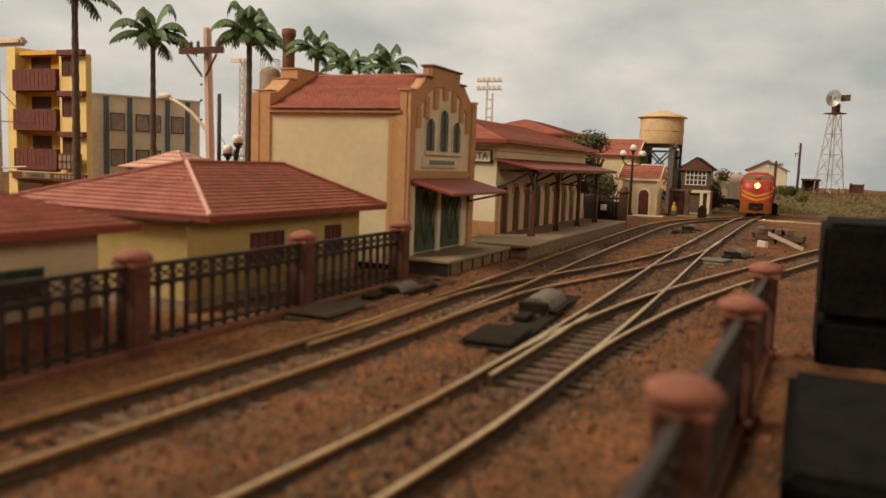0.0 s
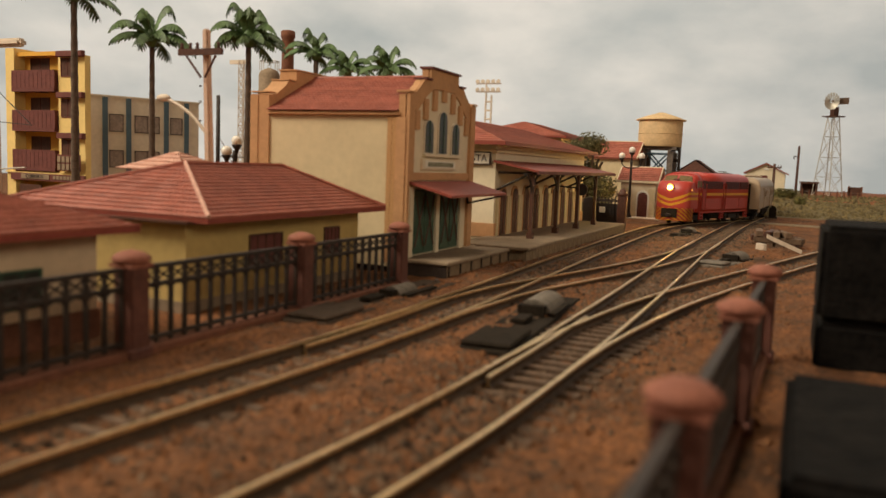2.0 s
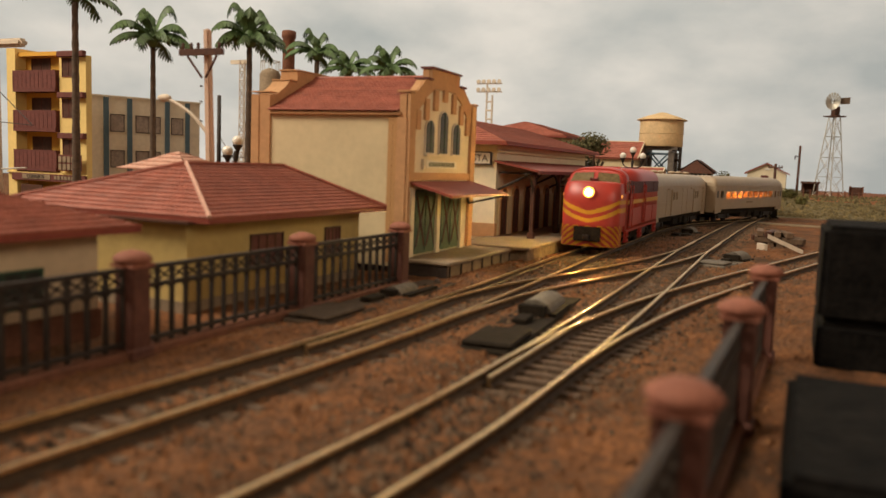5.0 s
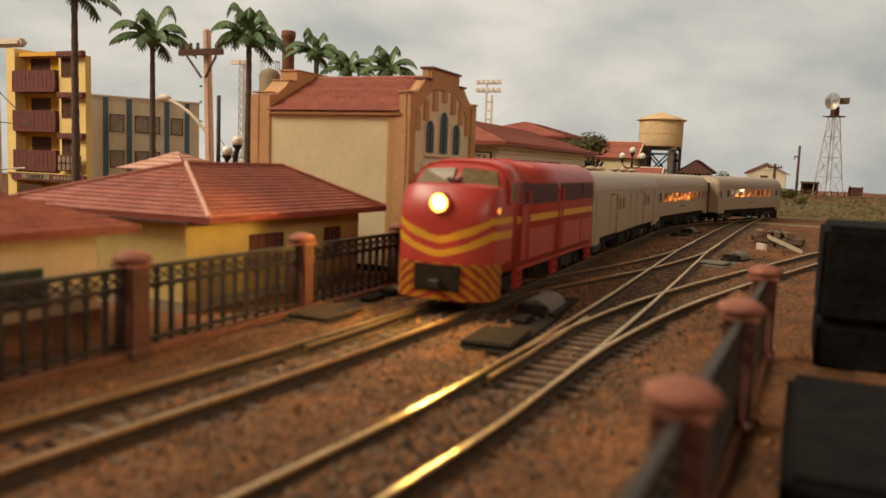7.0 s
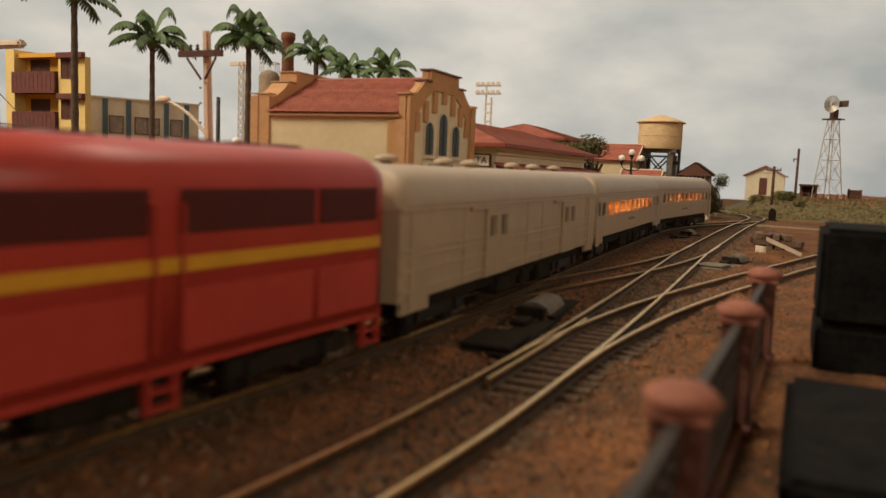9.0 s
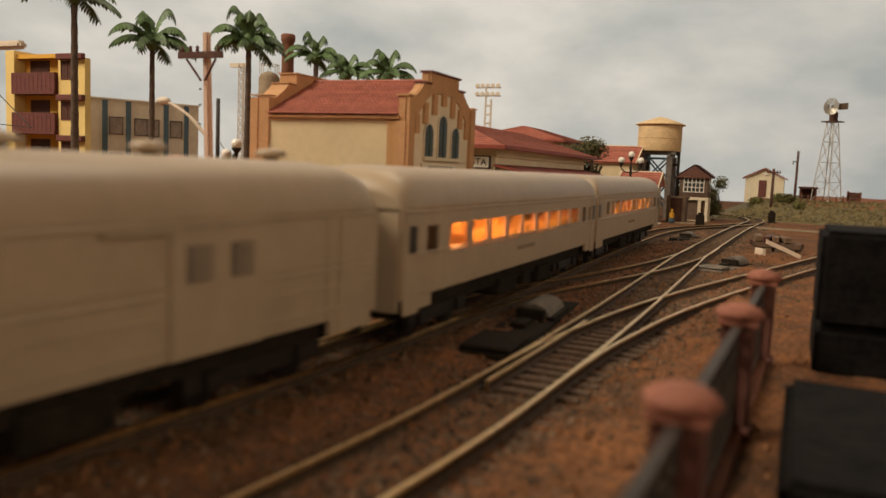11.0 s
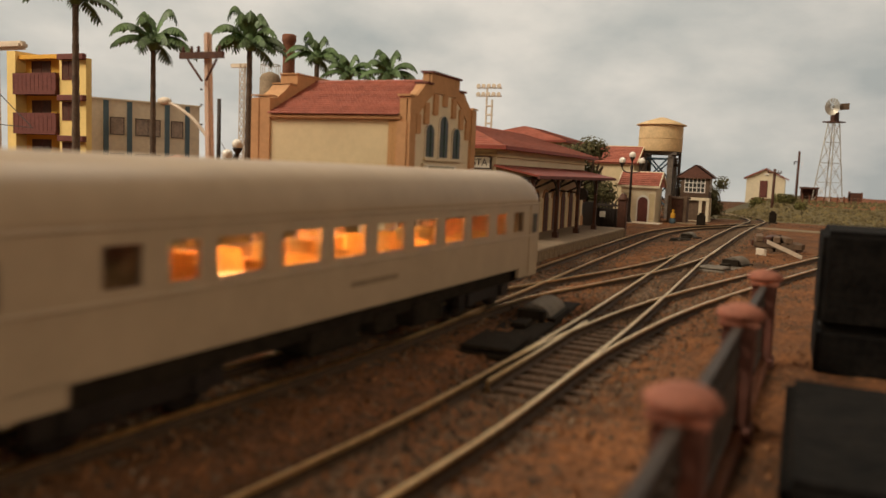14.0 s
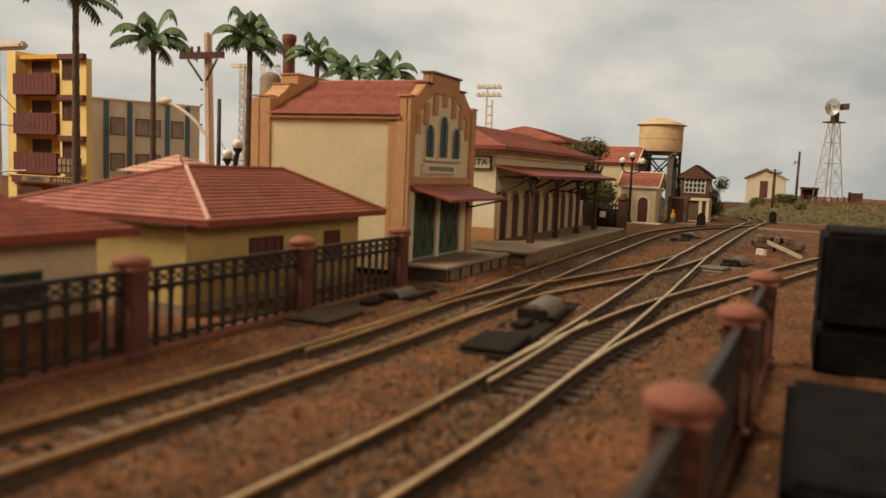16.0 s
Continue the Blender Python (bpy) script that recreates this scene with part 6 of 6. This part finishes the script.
def build_coach(label, bulbs, partitions, wins, floor, z0, z1):
    L = COACH_L
    t = thing("passenger_coach", 0, 0, 0, label=label, category="railway coach")
    coach_common(t, floor)
    for sg in (-1, 1):
        side_with_openings(t, sg, wins, z0, z1, floor)
        for a, b in wins:
            e = 16.6 * sg
            pane = part("window_pane", boxes((min(e, e + 0.3 * sg), max(e, e + 0.3 * sg), a - 0.3, b + 0.3, z0 - 0.3, z1 + 0.3)), M["pane"], t)
            pane.visible_shadow = False
        for y in (6.5, L - 6.5):
            dr = part("door", boxes((min(17.4 * sg, 17.7 * sg), max(17.4 * sg, 17.7 * sg), y - 4.5, y + 4.5, 10, 36)), "coach", t)
            part("door_window", boxes((min(17.7 * sg, 17.9 * sg), max(17.7 * sg, 17.9 * sg), y - 2.2, y + 2.2, 26, 33)), "glass", dr)
        nb = part("name_plate", boxes((min(17.4 * sg, 17.6 * sg), max(17.4 * sg, 17.6 * sg), 96, 118, floor + 5.8, floor + 7.2)), "concrete", t, "small plate with unreadable lettering")
    for y in (0.4, L - 1.6):
        part("end_wall", boxes((-16.4, 16.4, y, y + 1.2, 11, 37.4)), "coach", t)
    part("floor", boxes((-16.4, 16.4, 1.6, L - 1.6, floor - 0.3, floor + 0.9)), "coach_in", t)
    part("ceiling_lining", boxes((-16.3, 16.3, 1.6, L - 1.6, 36.6, 37.1)), "white", t)
    for y in partitions:
        part("partition", boxes((-16.2, 16.2, y - 0.4, y + 0.4, floor + 0.9, 36.5)), M["int_wall"], t)
    for i in range(10):
        for x in (-11, 11):
            y = 53 + i * 14.6
            part("seat", bevelled(boxes((x - 4.5, x + 4.5, y - 4, y + 3, floor + 0.9, floor + 5.5), (x - 4.5, x + 4.5, y + 3, y + 4.4, floor + 0.9, floor + 14)), 0.4, 1), "seat", t)
    for y in bulbs:
        part("bulb", lathe(bmesh.new(), [(0.6, 32.4), (1.5, 33.0), (1.7, 34.4), (1.2, 35.4), (1.2, 36.6)], 10, (0, y, 0)), "coach_lamp", t, "glowing warm interior bulb")
    return t


M["pane"] = None


def pane_material():
    m = bpy.data.materials.new("clear_window_pane")
    m.use_nodes = True
    nt = m.node_tree
    out = nt.nodes["Material Output"]
    nt.nodes.remove(nt.nodes["Principled BSDF"])
    tr, gl, mx = nt.nodes.new("ShaderNodeBsdfTransparent"), nt.nodes.new("ShaderNodeBsdfGlossy"), nt.nodes.new("ShaderNodeMixShader")
    gl.inputs["Roughness"].default_value = 0.1
    mx.inputs[0].default_value = 0.06
    nt.links.new(tr.outputs[0], mx.inputs[1])
    nt.links.new(gl.outputs[0], mx.inputs[2])
    nt.links.new(mx.outputs[0], out.inputs["Surface"])
    return m


M["pane"] = pane_material()


def build_baggage_car():
    L = COACH_L
    t = thing("baggage_car", 0, 0, 0, label="beige windowless baggage car with sliding doors", category="railway coach")
    coach_common(t, 13.2)
    part("body", boxes((-17.4, 17.4, 0.8, L - 0.8, 13.2, 37.4)), "coach", t)
    for sg in (-1, 1):
        e = 17.4 * sg
        for y in (74, 170):
            dr = part("sliding_door", bevelled(boxes((min(e, e + 0.9 * sg), max(e, e + 0.9 * sg), y - 12, y + 12, 13.2, 35.6)), 0.2, 1), "coach", t)
            for c in (-5.5, 5.5):
                part("door_window", boxes((min(e, e + 1.15 * sg), max(e, e + 1.15 * sg), y + c - 3, y + c + 3, 26.5, 33)), "grey_steel", dr)
                part("window_bar", boxes(*[(min(e, e + 1.5 * sg), max(e, e + 1.5 * sg), y + c + k, y + c + k + 0.5, 26.5, 33) for k in (-1.7, 0, 1.5)]), "coach", dr)
            part("door_track", boxes((min(e, e + 1.2 * sg), max(e, e + 1.2 * sg), y - 26, y + 12, 35.2, 36)), "coach", t)
        for y in (12, L - 12):
            part("door", boxes((min(e, e + 0.35 * sg), max(e, e + 0.35 * sg), y - 5, y + 5, 10, 36)), "coach", t)
        part("belt_moulding", boxes((min(e, e + 0.4 * sg), max(e, e + 0.4 * sg), 1.5, L - 1.5, 26.2, 26.8)), "coach", t)
        part("belt_moulding", boxes((min(e, e + 0.4 * sg), max(e, e + 0.4 * sg), 1.5, L - 1.5, 15.4, 16.2)), "coach", t)
        part("belt_moulding", boxes((min(e, e + 0.5 * sg), max(e, e + 0.5 * sg), 1.5, L - 1.5, 20.6, 21.2)), "coach", t)
        for y in (44, 108, 128, 204):
            part("panel_seam", boxes((min(e, e + 0.25 * sg), max(e, e + 0.25 * sg), y, y + 0.5, 13.4, 36)), "coach", t)
    for y in (26, 68, 92, 140, 170, 206):
        part("roof_vent", lathe(bmesh.new(), [(1.6, 47.6), (1.6, 48.8), (3.4, 49.0), (3.6, 49.8), (2.4, 50.6), (0.3, 51)], 12, (0, y, 0)), "coach", t)
    return t


LOCO = build_loco()
BAGGAGE = build_baggage_car()
WIN_A = [(16, 24)] + [(32 + i * 17.8, 46.5 + i * 17.8) for i in range(9)] + [(197, 204), (209, 214)]
COACH_A = build_coach("beige passenger coach with wide warmly lit windows", (58, 80, 128), (28, 192.5, 206), WIN_A, 14.2, 24.8, 32.6)
WIN_B = [(26, 34), (40, 47)] + [(51.5 + i * 18.7, 64.7 + i * 18.7) for i in range(7)] + [(184, 192), (199, 209)]
COACH_B = build_coach("last beige passenger coach with narrow warmly lit windows", (74, 128), (36.5, 193.2, 206), WIN_B, 13.5, 26.8, 33.8)


# ---- what moves ----
def motions():
    s, xs, ys = curve_at(MAIN, 0.004)
    # way along the track of the point where the line crosses y = 0.57, from there back and forth
    s0 = np.interp(0.566, ys[ys < 0.9], s[ys < 0.9])

    def spot(v):
        return Vector((np.interp(v, s, xs), np.interp(v, s, ys)))
    # seconds and the way of the headlight before (+) or past (-) that point
    when = [0.0, 1.0, 2.0, 3.0, 4.0, 6.5, 8.0, 8.5, 9.0, 11.3, 12.5, 13.2, 14.0, 15.2, 15.5, 15.8, 16.0]
    way = [0.442, 0.334, 0.226, 0.118, 0.010, -0.2695, -0.4375, -0.4945, -0.5465, -0.810, -0.948, -1.029, -1.118, -1.2405, -1.2755, -1.3165, -1.346]
    cars = ((LOCO, 0.0, 0.027, 0.122), (BAGGAGE, 0.153, 0.038, 0.188), (COACH_A, 0.384, 0.038, 0.188), (COACH_B, 0.615, 0.038, 0.188))
    times = [i * 0.25 for i in range(65)]
    for ob, back, b0, b1 in cars:
        rows = []
        for tm in times:
            v = s0 + np.interp(tm, when, way) + back
            a, b = spot(v + b0), spot(v + b1)
            d = (b - a).normalized()
            p = a - d * b0
            rows.append((tm, pose(p.x, p.y, 0.0, 0, 0, math.degrees(math.atan2(d.y, d.x)) - 90)))
        walk(ob, rows)


motions()
